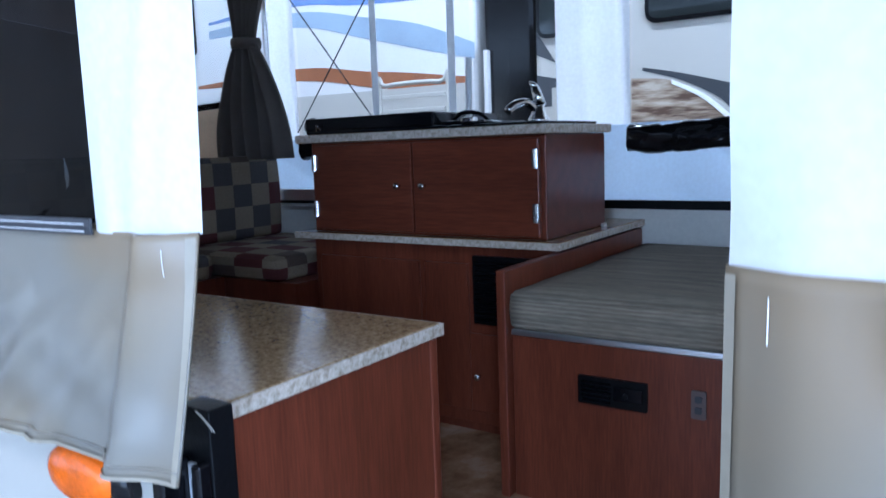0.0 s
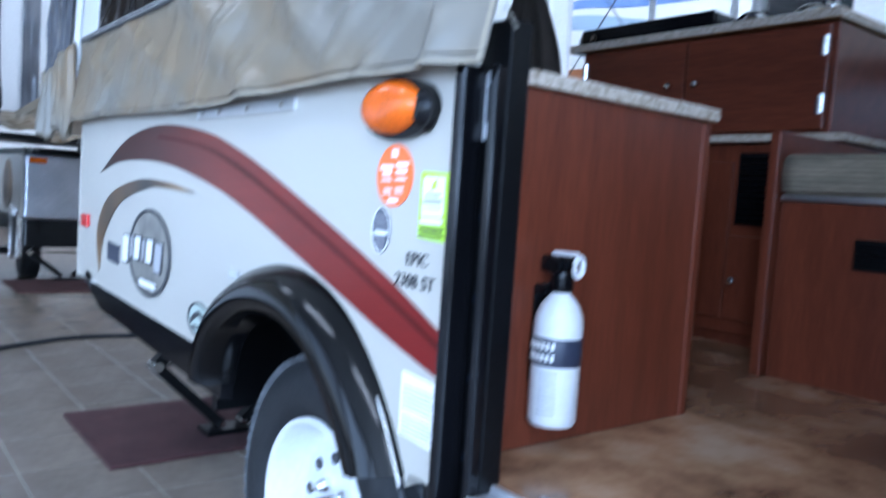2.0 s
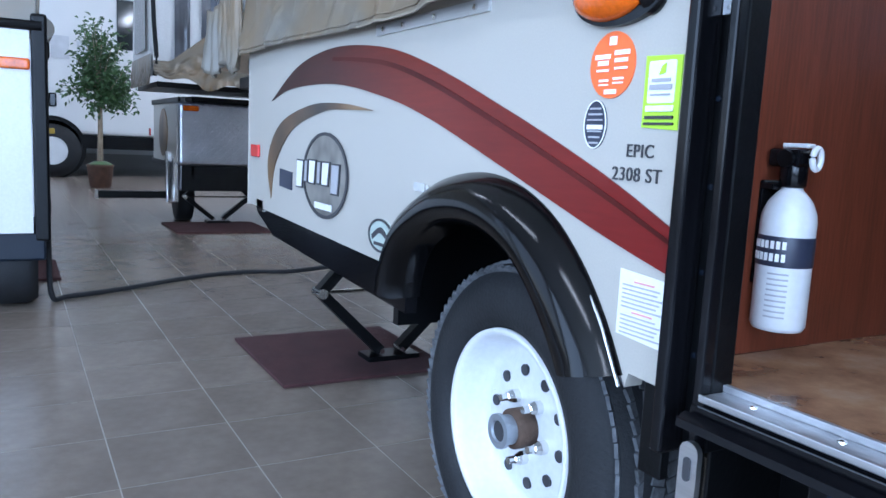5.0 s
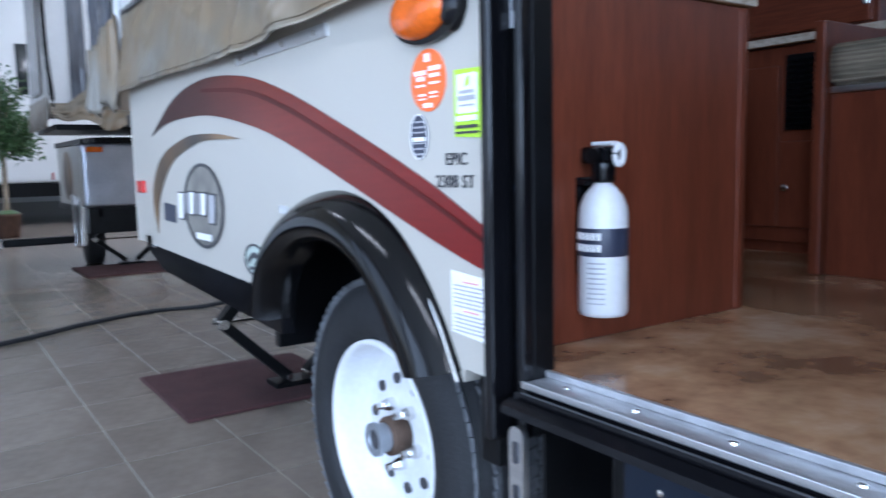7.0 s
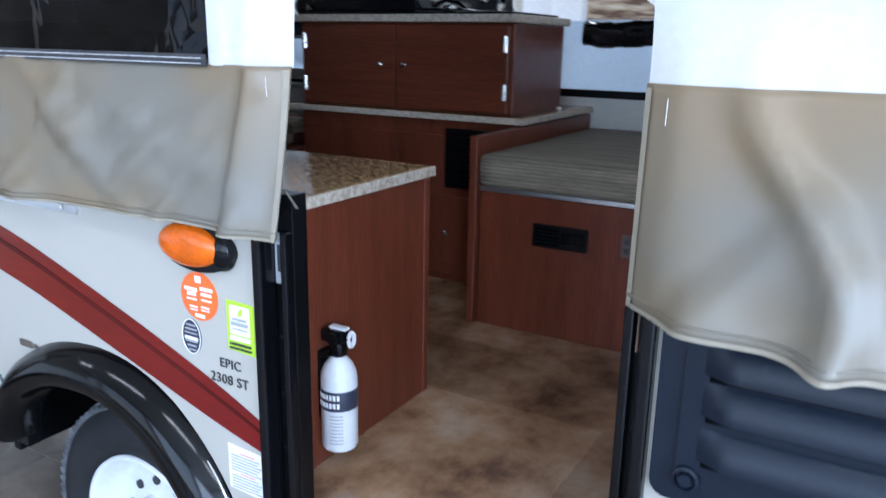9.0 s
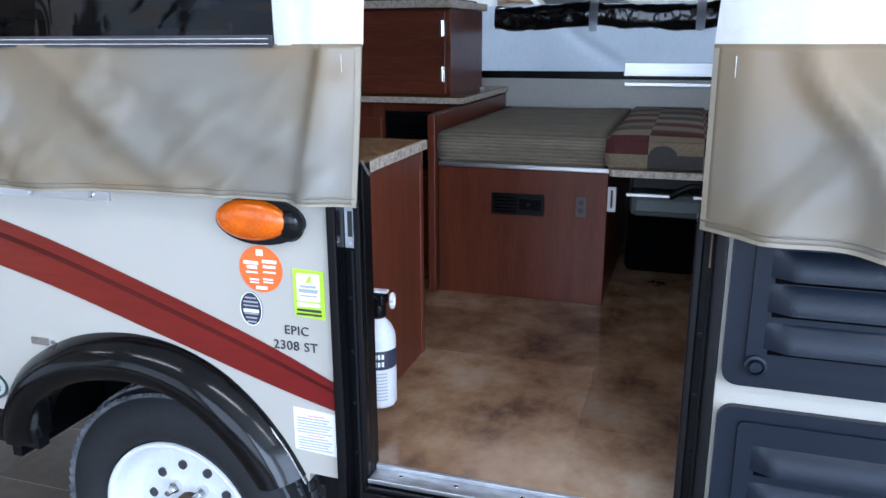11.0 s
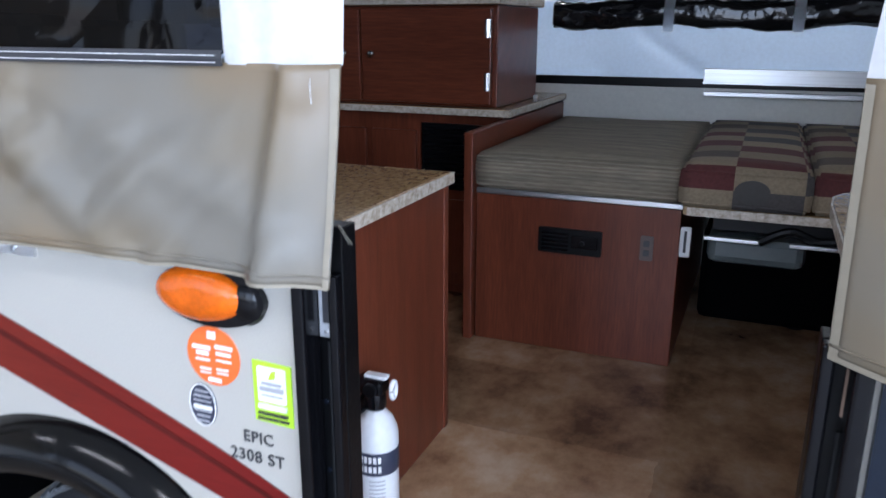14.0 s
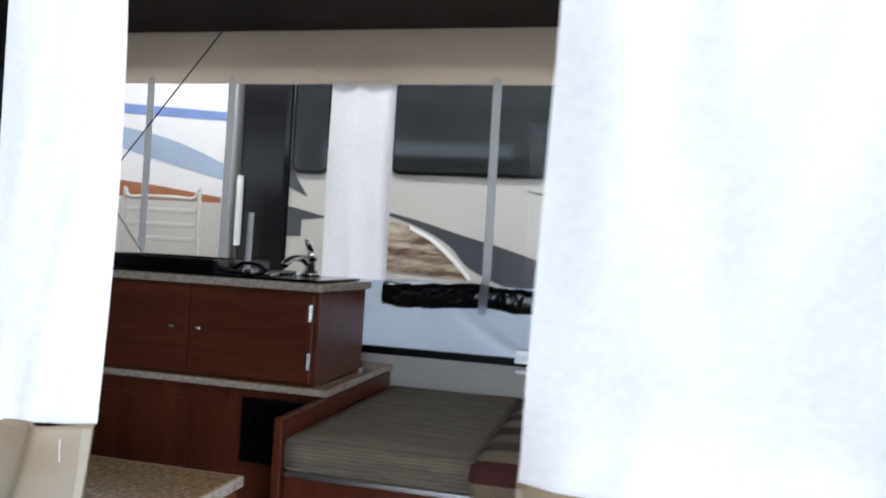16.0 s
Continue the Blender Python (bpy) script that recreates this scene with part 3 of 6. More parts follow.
part("dark_bar", ribbon([(-0.888, 0.590), (-0.845, 0.610), (-0.803, 0.590)], [(-0.885, 0.580), (-0.845, 0.598), (-0.805, 0.580)], -0.003, 0.002), M_INK, small)
part("bar", plate([(-0.875, 0.570), (-0.815, 0.570), (-0.815, 0.577), (-0.875, 0.577)], -0.005, 0.002), M_INK, small)
part("square_decal", plate([(-1.555, 0.645), (-1.445, 0.640), (-1.445, 0.690), (-1.555, 0.695)], -0.003, 0.003), M_NAVY, T, "small navy rectangle decal")

# stickers
st = part("orange_sticker", plate(oval(-0.1595, 0.905, 0.0425, 0.0425, 36), -0.002, 0.002), M_ORANGE, T, "round orange sticker with white lines")
for x0, x1, z0, h in ((-0.166, -0.153, 0.930, 0.011), (-0.192, -0.163, 0.913, 0.006), (-0.155, -0.127, 0.917, 0.006), (-0.186, -0.166, 0.905, 0.006), (-0.154, -0.130, 0.908, 0.005), (-0.188, -0.165, 0.897, 0.003), (-0.154, -0.130, 0.899, 0.003), (-0.182, -0.164, 0.884, 0.003), (-0.155, -0.136, 0.886, 0.003), (-0.182, -0.164, 0.879, 0.002), (-0.155, -0.136, 0.881, 0.002), (-0.170, -0.148, 0.868, 0.006)):
    part("bar", box(x0, x1, -0.0032, -0.002, z0, z0 + h), M_PAPER, st)
st = part("navy_sticker", plate(oval(-0.184, 0.829, 0.0225, 0.032), -0.002, 0.002), M_NAVY, T, "small navy oval sticker")
part("rim", ribbon(oval(-0.184, 0.829, 0.0225, 0.032) + [(-0.1615, 0.829)], oval(-0.184, 0.829, 0.0210, 0.0305) + [(-0.163, 0.829)], -0.002, 0.001, 1), M_PAPER, st)
for k, (w, h) in enumerate(((0.022, 0.0025), (0.028, 0.0025), (0.030, 0.002), (0.031, 0.006), (0.028, 0.002), (0.022, 0.0025), (0.018, 0.0025))):
    z0 = 0.851 - 0.0075 * k
    part("bar", box(-0.184 - w / 2, -0.184 + w / 2, -0.0032, -0.002, z0 - h, z0), M_GREYINK if k != 3 else M_PAPER, st)
st = part("lime_sticker", plate([(-0.097, 0.826), (-0.038, 0.823), (-0.038, 0.910), (-0.097, 0.912)], -0.002, 0.002), M_GREEN, T, "lime green sticker with white panel")
part("white_panel", plate(rounded(-0.090, -0.046, 0.855, 0.905, 0.003), -0.003, 0.001), M_PAPER, st)
part("leaf_mark", plate([(-0.072, 0.888), (-0.062, 0.890), (-0.061, 0.902), (-0.067, 0.899)], -0.0045, 0.0014), M_GREEN, st)
for x0, x1, z0, h, mm in ((-0.083, -0.053, 0.880, 0.004, M_GREYINK), (-0.086, -0.050, 0.871, 0.006, M_GREYINK), (-0.084, -0.052, 0.864, 0.002, M_GREYINK), (-0.090, -0.046, 0.845, 0.007, M_PAPER), (-0.091, -0.045, 0.836, 0.004, M_INK), (-0.092, -0.044, 0.829, 0.003, M_INK)):
    part("bar", box(x0, x1, -0.0045, -0.002, z0, z0 + h), mm, st)
st = part("white_label", plate([(-0.112, 0.563), (-0.027, 0.558), (-0.027, 0.642), (-0.112, 0.647)], -0.002, 0.002), M_PAPER, T, "white paper warning label")
for k in range(13):
    z0 = 0.635 - 0.0056 * k
    head = k in (0, 7)
    part("bar", box(-0.085 if head else -0.105, -0.050 if head else -0.036 - 0.004 * (k % 3), -0.0032, -0.002, z0 - 0.0022, z0), M_PALERED if head else M_PALEINK, st)
letters("EPIC", -0.096, 0.7890, 0.0235, -0.0015, M_INK, T, "lettering")
letters("2308 ST", -0.100, 0.7590, 0.0245, -0.0015, M_INK, T, "lettering")
# small plate beside the arch
bk = part("name_plate", plate(rounded(-0.700, -0.655, 0.700, 0.716, 0.004), -0.004, 0.004), M_CHROME, T, "small metal plate")
part("screw", rod((-0.645, -0.004, 0.708), (-0.645, 0.0, 0.708), 0.006), M_CHROME, bk)

# tail lamp, amber marker lamp
tl = part("side_reflector", box(-1.845, -1.765, -0.010, 0.0, 0.718, 0.757, 0.004), M_RED, T, "small red side reflector")
ml = part("marker_lamp", plate(oval(-0.151, 0.994, 0.085, 0.042, 36), -0.011, 0.011), M_BLACK, T, "oval amber marker lamp on black base")
bm = lathe([(0.0, -0.030), (0.35, -0.0295), (0.7, -0.026), (0.92, -0.019), (1.0, -0.012), (1.0, 0.0)], (0, 0, 0), "y", 32)
bmesh.ops.transform(bm, matrix=Matrix.Translation((-0.165, 0.0, 0.996)) @ Matrix.Diagonal((0.070, 1, 0.037, 1)), verts=bm.verts)
part("lens", bm, M_AMBER, ml, smooth=True)
bm = lathe([(0.0, -0.030), (0.5, -0.027), (1.0, -0.010), (1.0, 0.0)], (0, 0, 0), "y", 28)
bmesh.ops.transform(bm, matrix=Matrix.Translation((-0.096, 0.0, 0.992)) @ Matrix.Diagonal((0.027, 0.6, 0.032, 1)), verts=bm.verts)
part("bezel", bm, M_BLACK, ml, smooth=True)

# metal clamp strip under the canvas
cs = part("clamp_strip", box(-0.90, -0.462, -0.006, 0.0, 1.008, 1.03), M_ALU, T, "grey metal clamp strip")
for xx in (-0.86, -0.77, -0.64, -0.50):
    part("screw", rod((xx, -0.010, 1.018), (xx, -0.006, 1.018), 0.005, 8), M_CHROME, cs)

# fender flare
def flare():
    bm = bmesh.new()
    line = [(-0.797, 0.500)] + a[:-1]
    cx, cz = -0.44, 0.43
    rows = []
    for x, z in line:
        d = Vector((x - cx, z - cz)).normalized()
        row = []
        for s, out in ((0.004, 0.0), (0.0, -0.012), (-0.020, -0.040), (-0.045, -0.055), (-0.070, -0.050), (-0.082, -0.036), (-0.082, 0.03)):
            row.append(bm.verts.new((x + d.x * s, out, z + d.y * s)))
        rows.append(row)
    for r0, r1 in zip(rows, rows[1:]):
        for k in range(6):
            bm.faces.new((r0[k], r1[k], r1[k + 1], r0[k + 1]))
    return bm


part("fender_flare", flare(), M_FENDER, T, "glossy black wheel arch flare", smooth=True)
part("flare_edge_strip", tube([(-0.172, -0.008, 0.615), (-0.135, -0.010, 0.573), (-0.108, -0.010, 0.528), (-0.090, -0.010, 0.497)], 0.0022), M_CHROME, T)
part("wheel_well", box(-0.86, -0.062, 0.31, 0.33, 0.30, 0.80), M_BLACKM, T)
bm = box(-0.845, -0.821, 0.035, 0.31, 0.40, 0.774)
part("well_side", bm, M_BLACKM, T)
part("well_top", box(-0.845, -0.0625, 0.035, 0.31, 0.776, 0.80), M_BLACKM, T)
part("well_side", box(-0.088, -0.0625, 0.035, 0.31, 0.47, 0.774), M_BLACKM, T)

# wheel
WX, WZ = -0.4455, 0.2975
wheel = part("wheel", rod((WX, 0.12, WZ), (WX, 0.26, WZ), 0.12, 24), M_BLACKM, T, "white spoke-less steel wheel with black tyre")
prof = [(0.180, 0.080), (0.188, 0.060), (0.206, 0.052), (0.232, 0.050), (0.255, 0.056), (0.272, 0.066), (0.284, 0.078), (0.2925, 0.094), (0.297, 0.112), (0.299, 0.13), (0.299, 0.17), (0.296, 0.215), (0.285, 0.25), (0.26, 0.27), (0.20, 0.27), (0.180, 0.25)]
part("tyre", lathe(prof, (WX, 0, WZ), "y", 72, caps=False), M_BLACKRUB, wheel, smooth=True)
bm = bmesh.new()
for ring, (y0, y1, rr, lean) in enumerate(((0.064, 0.092, 0.2805, 40), (0.097, 0.120, 0.2945, 15), (0.126, 0.150, 0.2985, 0), (0.156, 0.182, 0.2985, 0), (0.188, 0.214, 0.2965, -6))):
    for i in range(80):
        a0 = 2 * math.pi * (i + 0.5 * (ring % 2)) / 80
        c = Matrix.Translation((WX, (y0 + y1) / 2, WZ)) @ Matrix.Rotation(-a0, 4, "Y") @ Matrix.Translation((rr, 0, 0)) @ Matrix.Rotation(radians(lean), 4, "Z") @ Matrix.Rotation(radians(14 if ring % 2 else -14), 4, "X")
        bmesh.ops.create_cube(bm, size=1, matrix=c @ Matrix.Diagonal((0.006, y1 - y0, 0.0205, 1)))
tagged(part("tread", bm, M_TREAD, wheel, "scuffed grey tread blocks"), kind="stuff")
rim = [(0.181, 0.070), (0.180, 0.060), (0.173, 0.059), (0.167, 0.068), (0.162, 0.090), (0.153, 0.120), (0.143, 0.128), (0.132, 0.126), (0.116, 0.118), (0.098, 0.115), (0.070, 0.115), (0.0, 0.115)]
part("rim", lathe(rim, (WX, 0, WZ), "y", 64, caps=False), M_RIM, wheel, smooth=True)
for i in range(10):
    aa = radians(26 + 36 * i)
    bm = bmesh.new()
    bmesh.ops.create_cone(bm, cap_ends=True, segments=16, radius1=0.0105, radius2=0.0105, depth=0.006, matrix=Matrix.Translation((WX + 0.100 * math.cos(aa), 0.1145, WZ + 0.102 * math.sin(aa))) @ Matrix.Rotation(radians(90), 4, "X"))
    part("vent_hole", bm, M_INK, wheel, "dark vent hole")
part("hub", lathe([(0.036, 0.116), (0.036, 0.082), (0.032, 0.078)], (WX, 0, WZ), "y", 28), M_RUST, wheel, "rusty brown hub", smooth=True)
part("grease_cap", lathe([(0.0265, 0.080), (0.0265, 0.062), (0.031, 0.060), (0.031, 0.052), (0.020, 0.052), (0.018, 0.058)], (WX, 0, WZ), "y", 28), mat("dull_zinc_cap", (0.38, 0.41, 0.45), 0.4, 0.7, bump=0), wheel, "grey zinc grease cap")
part("cap_hole", lathe([(0.0, 0.0565), (0.019, 0.0565), (0.019, 0.060)], (WX, 0, WZ), "y", 20), M_INK, wheel)
for i in range(5):
    aa = radians(54 + 72 * i)
    c = (WX + 0.058 * math.cos(aa), WZ + 0.058 * math.sin(aa))
    part("lug_nut", lathe([(0.013, 0.116), (0.013, 0.102), (0.009, 0.092), (0.007, 0.090), (0.007, 0.078), (0.0, 0.078)], (c[0], 0, c[1]), "y", 8), M_CHROME, wheel)

# underframe
part("skirt", plate([(-1.83, 0.562), (-1.80, 0.540), (-1.64, 0.488), (-1.20, 0.468), (-0.735, 0.448), (-0.735, 0.53), (-0.80, 0.535)], 0.006, 0.028), M_BLACK, T, "black lower skirt")
part("frame_rail", box(-1.85, 1.95, 0.30, 0.36, 0.42, 0.52), M_BLACKM, T)
part("frame_rail", box(-1.85, 1.95, 1.62, 1.68, 0.42, 0.52), M_BLACKM, T)
part("underfloor", box(-1.86, 1.96, 0.335, 1.95, 0.515, 0.522), M_BLACKM, T)
part("underfloor", box(-0.06, 1.96, 0.05, 0.334, 0.515, 0.522), M_BLACKM, T)
part("underfloor", box(-1.86, -0.85, 0.05, 0.334, 0.515, 0.522), M_BLACKM, T)
part("axle", rod((WX, 0.2, WZ), (WX, 1.75, WZ), 0.03), M_BLACKM, T)
part("wheel", lathe(prof, (WX, 1.60, WZ), "y", 40), M_BLACKRUB, T, "far black tyre")
bm = box(-1.80, -1.73, 0.0, 0.02, 0.55, 0.585)
part("corner_bracket", bm, M_CHROME, T)

# scissor jack under the rear
def jack(x, y, z, top, label):
    j = thing("scissor_jack", x, y, z, label, "jack", "jacks under the trailers")
    half = (top - z) / 2
    for s in (-1, 1):
        for lo_, hi_ in (((0.04 * s, z + 0.03), (0.27 * s, z + half)), ((0.27 * s, z + half), (0.05 * s, top - 0.01))):
            d = Vector((0, hi_[0] - lo_[0], hi_[1] - lo_[1]))
            bm = bmesh.new()
            m = Matrix.Translation((x, y + (lo_[0] + hi_[0]) / 2, (lo_[1] + hi_[1]) / 2)) @ d.to_track_quat("Z", "Y").to_matrix().to_4x4()
            bmesh.ops.create_cube(bm, size=1, matrix=m @ Matrix.Diagonal((0.040, 0.036, d.length, 1)))
            part("arm", bm, M_BLACKM, j)
        part("pivot", rod((x - 0.035, y + 0.27 * s, z + half), (x + 0.035, y + 0.27 * s, z + half), 0.018), M_CHROME, j)
        part("foot_bolt", rod((x - 0.03, y + 0.04 * s, z + 0.03), (x + 0.03, y + 0.04 * s, z + 0.03), 0.010), M_CHROME, j)
    part("screw_rod", rod((x, y - 0.30, z + half), (x, y + 0.27, z + half), 0.006), M_CHROME, j)
    part("foot_plate", box(x - 0.05, x + 0.05, y - 0.10, y + 0.10, z, z + 0.018, 0.003), M_BLACKM, j)
    part("top_plate", box(x - 0.04, x + 0.04, y - 0.08, y + 0.08, top - 0.02, top), M_BLACKM, j)
    return j


jack(-1.82, 0.50, 0.012, 0.515, "black scissor jack with zinc bolts on a mat")


# mats
def floor_mat(x0, x1, y0, y1):
    t = part("floor_mat", box(x0, x1, y0, y1, 0.0, 0.012, 0.003), M_MAT)
    return tagged(t, "square maroon carpet mat under a jack", "mat", "floor mats")


floor_mat(-2.25, -1.635, 0.050, 0.66)
floor_mat(-6.05, -5.35, 0.40, 1.15)
floor_mat(-4.25, -3.65, -1.10, -0.47)

# door frame
def door_post(x0, x1, near, z0, z1):
    """Channel section: a proud outer rib, a recess with screws, a deeper inner rib. near: 1 if the wall is at x0."""
    dp = part("door_post", box(x0, x1, 0.022, 0.056, z0, z1, 0.002), M_BLACKM, T, "black extruded door post")
    xa, xb = (x0, x0 + 0.018) if near else (x1 - 0.018, x1)
    part("raised_rib", box(xa, xb, -0.018, 0.0215, z0 - 0.008, 1.040, 0.004), M_BLACK, dp)
    xa, xb = (x1 - 0.013, x1) if near else (x0, x0 + 0.013)
    part("raised_rib", box(xa, xb, 0.004, 0.0215, z0, 1.040, 0.003), M_BLACK, dp)
    part("gasket", rod(((x0 + x1) / 2 + 0.004, 0.021, z0), ((x0 + x1) / 2 + 0.004, 0.021, 0.945), 0.003, 8), M_BLACKRUB, dp)
    for zz in (0.56, 0.66, 0.76, 0.86):
        part("screw", lathe([(0.0035, 0.022), (0.0035, 0.0195), (0.0, 0.019)], ((x0 + x1) / 2 - 0.004, 0, zz), "y", 8), M_DARKPL, dp)


door_post(-0.022, 0.030, True, 0.448, 1.095)
door_post(0.558, 0.603, False, 0.5, 1.04)
sp = part("strike_plate", box(-0.0035, 0.0165, 0.016, 0.0215, 0.952, 1.034, 0.001), mat("zinc_plate", (0.62, 0.64, 0.67), 0.42, 0.4, bump=0), T, "zinc strike plate")
part("slot", box(0.003, 0.011, 0.0145, 0.016, 0.972, 1.016), M_INK, sp)
for zz in (0.960, 1.026):
    part("screw", lathe([(0.003, 0.016), (0.003, 0.0145), (0.0, 0.014)], (0.0065, 0, zz), "y", 8), M_ALU, sp)
part("strike_plate", box(0.579, 0.5815, -0.009, -0.006, 0.975, 1.03), M_RUST, T)
bm = bmesh.new()
sill_line = [(0.044, 0.5150), (0.003, 0.5150), (0.0025, 0.509), (-0.004, 0.5085), (-0.006, 0.5135), (-0.0105, 0.5135), (-0.012, 0.504), (-0.017, 0.504), (-0.019, 0.508), (-0.032, 0.501), (-0.033, 0.492), (-0.010, 0.488), (0.044, 0.482)]
ends = [[bm.verts.new((x, y, z)) for y, z in sill_line] for x in (0.0305, 0.60)]
for k in range(len(sill_line)):
    j = (k + 1) % len(sill_line)
    bm.faces.new((ends[0][k], ends[0][j], ends[1][j], ends[1][k]))
bm.faces.new(ends[0])
bm.faces.new(ends[1])
part("sill_rail", bm, M_BLACK, T, "black ribbed frame rail under the door")
sl = part("threshold", box(0.0305, 0.5575, 0.003, 0.0435, 0.5155, 0.5225, 0.002), M_WORN, T, "worn aluminium threshold strip")
part("back_trim", box(0.0305, 0.5575, 0.0395, 0.0470, 0.5228, 0.5312, 0.001), M_WORN, sl)
part("front_lip", box(0.0305, 0.5575, -0.0005, 0.0025, 0.5155, 0.5245, 0.001), M_ALU, sl)
for xx in (0.085, 0.19, 0.31, 0.43, 0.535):
    part("screw", lathe([(0.005, 0.5225), (0.0045, 0.5245), (0.0, 0.5255)], (xx, 0.026, 0), "z", 10), M_CHROME, sl)
part("well_plate", box(-0.0610, -0.0225, 0.006, 0.0215, 0.395, 0.512, 0.002), M_BLACKM, T, "black plate behind the wheel arch")
part("well_bracket", box(0.000, 0.006, 0.060, 0.33, 0.24, 0.512, 0.002), M_BLACKM, T)
part("splash_board", box(0.006, 0.19, 0.20, 0.21, 0.27, 0.514, 0.002), M_BLACKM, T)
bm = plate(rounded(0.025, 0.052, 0.29, 0.472, 0.013), -0.016, 0.008)
lk = part("step_link", bm, M_ALU, T, "slotted zinc link bar")
for z0 in (0.44, 0.385, 0.33):
    part("slot", plate(rounded(0.0335, 0.0435, z0 - 0.014, z0 + 0.014, 0.004), -0.018, 0.002), M_INK, lk)
step = thing("entry_step", 0.40, 0.15, 0.36, "black steel folding step box below the door", "step")
part("front_panel", box(0.197, 0.60, 0.000, 0.006, 0.416, 0.494, 0.001), M_DARKPL, step, "slate grey painted step front")
part("lower_lip", box(0.194, 0.60, -0.006, 0.008, 0.410, 0.4155, 0.001), M_DARKPL, step)
part("tread", box(0.20, 0.60, 0.007, 0.26, 0.412, 0.426, 0.003), M_BLACKM, step)
for xx in (0.170, 0.58):
    part("bracket", box(xx, xx + 0.024, 0.010, 0.30, 0.36, 0.495, 0.003), M_BLACKM, step)
part("cross_bar", box(0.034, 0.169, 0.10, 0.125, 0.430, 0.462, 0.003), M_BLACKM, step)
for xx, zz in ((0.246, 0.458), (0.42, 0.458), (0.55, 0.458)):
    part("bolt", lathe([(0.0042, 0.000), (0.004, -0.002), (0.0, -0.003)], (xx, 0, zz), "y", 10), M_CHROME, step)
part("pivot_bolt", lathe([(0.009, 0.100), (0.008, 0.094), (0.0, 0.092)], (0.125, 0, 0.447), "y", 12), M_RUST, step)

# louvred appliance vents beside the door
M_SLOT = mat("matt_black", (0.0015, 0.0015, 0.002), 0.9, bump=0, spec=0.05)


def louvre(x0, x1, z0, z1, rows):
    v = part("appliance_vent", plate(rounded(x0, x1, z0, z1, 0.022), -0.012, 0.012), M_DARKPL, T, "slate plastic louvred appliance vent")
    part("inner_panel", plate(rounded(x0 + 0.030, x1 - 0.030, z0 + 0.024, z1 - 0.02, 0.01), -0.018, 0.006), M_DARKPL, v)
    for zc in rows:
        xa, xb = x0 + 0.052, x1 - 0.048

        def hood(p, q, zc=zc):
            e = min(1, p / 0.10, (1 - p) / 0.10)
            return (xa + (xb - xa) * p, -0.0182 - 0.016 * e * math.sin(q * math.pi / 2) ** 0.8, zc + 0.019 - 0.040 * q)
        part("louvre", sheet(hood, 40, 8), M_DARKPL, v, smooth=True)
        part("slot", box(xa + 0.006, xb - 0.006, -0.0195, -0.0182, zc - 0.029, zc - 0.012), M_SLOT, v)
    kx = x0 + 0.044
    part("latch", lathe([(0.016, -0.018), (0.016, -0.024), (0.0125, -0.025), (0.0115, -0.019), (0.009, -0.019), (0.008, -0.027), (0.0, -0.027)], (kx, 0, z0 + 0.037), "y", 20), M_DARKPL, v)
    return v


louvre(0.610, 1.02, 0.800, 1.050, (0.885, 0.942, 0.992))
louvre(0.610, 1.02, 0.490, 0.765, (0.575, 0.63, 0.69))

# trailer floor, far wall, roof
part("vinyl_floor", box(0.0305, 0.5575, 0.0474, 0.0568, 0.522, 0.530), M_VINYL, T)
part("vinyl_floor", box(-0.06, 1.96, 0.057, 0.334, 0.522, 0.530), M_VINYL, T)
part("vinyl_floor", box(-1.86, 1.96, 0.334, 1.95, 0.522, 0.530), M_VINYL, T, "brown slate-look vinyl floor")
part("far_panel", box(-1.87, 1.97, 1.95, 1.98, 0.51, 1.135), M_CAB, T, "pale far side panel")
part("far_strip", box(-1.87, 1.97, 1.944, 1.986, 1.135, 1.163, 0.002), M_BLACKM, T, "black edge strip")
roof = part("roof", box(-1.95, 2.05, -0.06, 2.05, 2.36, 2.46, 0.02), M_ROOF, T, "lifted hard roof with dark headliner")
for xx, yy in ((-1.82, 1.90), (1.92, 1.90), (-1.82, 0.10), (1.92, 0.10)):
    part("lift_pole", rod((xx, yy, 1.0), (xx, yy, 2.36), 0.012), M_ALU, T)
rail = part("slide_rail", box(0.283, 1.95, 1.925, 1.942, 1.150, 1.198, 0.002), M_ALU, T, "brushed aluminium bunk rail")
part("lip", box(0.283, 1.95, 1.915, 1.925, 1.150, 1.156), M_ALU, rail)
part("lip", box(0.283, 1.95, 1.918, 1.925, 1.178, 1.182), M_ALU, rail)
part("lower_rail", box(0.286, 1.95, 1.925, 1.942, 1.110, 1.126, 0.002), M_ALU, T)
part("slide_rail", box(-1.86, -1.10, 1.925, 1.942, 1.150, 1.198, 0.002), M_ALU, T)
part("lower_rail", box(-1.86, -1.12, 1.925, 1.942, 1.110, 1.126, 0.002), M_ALU, T)
part("rail_bracket", box(1.02, 1.045, 1.918, 1.942, 1.02, 1.15), M_BLACKM, T)

# ---- tent canvas ----
C = thing("tent_canvas", -0.5, 1.0, 1.03, "white and tan canvas tent walls with vinyl windows", "tent")


def hang(x0, x1, z0, z1, y, amp, s, wav=2.0, lean=0.0):
    def f(u, v):
        x = x0 + (x1 - x0) * u
        z = z0 + (z1 - z0) * v
        c = fold(u * (x1 - x0) * wav, v * (z1 - z0) * wav * 1.5, s)
        return (x, y + lean * (1 - v) - amp * abs(c), z + 0.0)
    return f


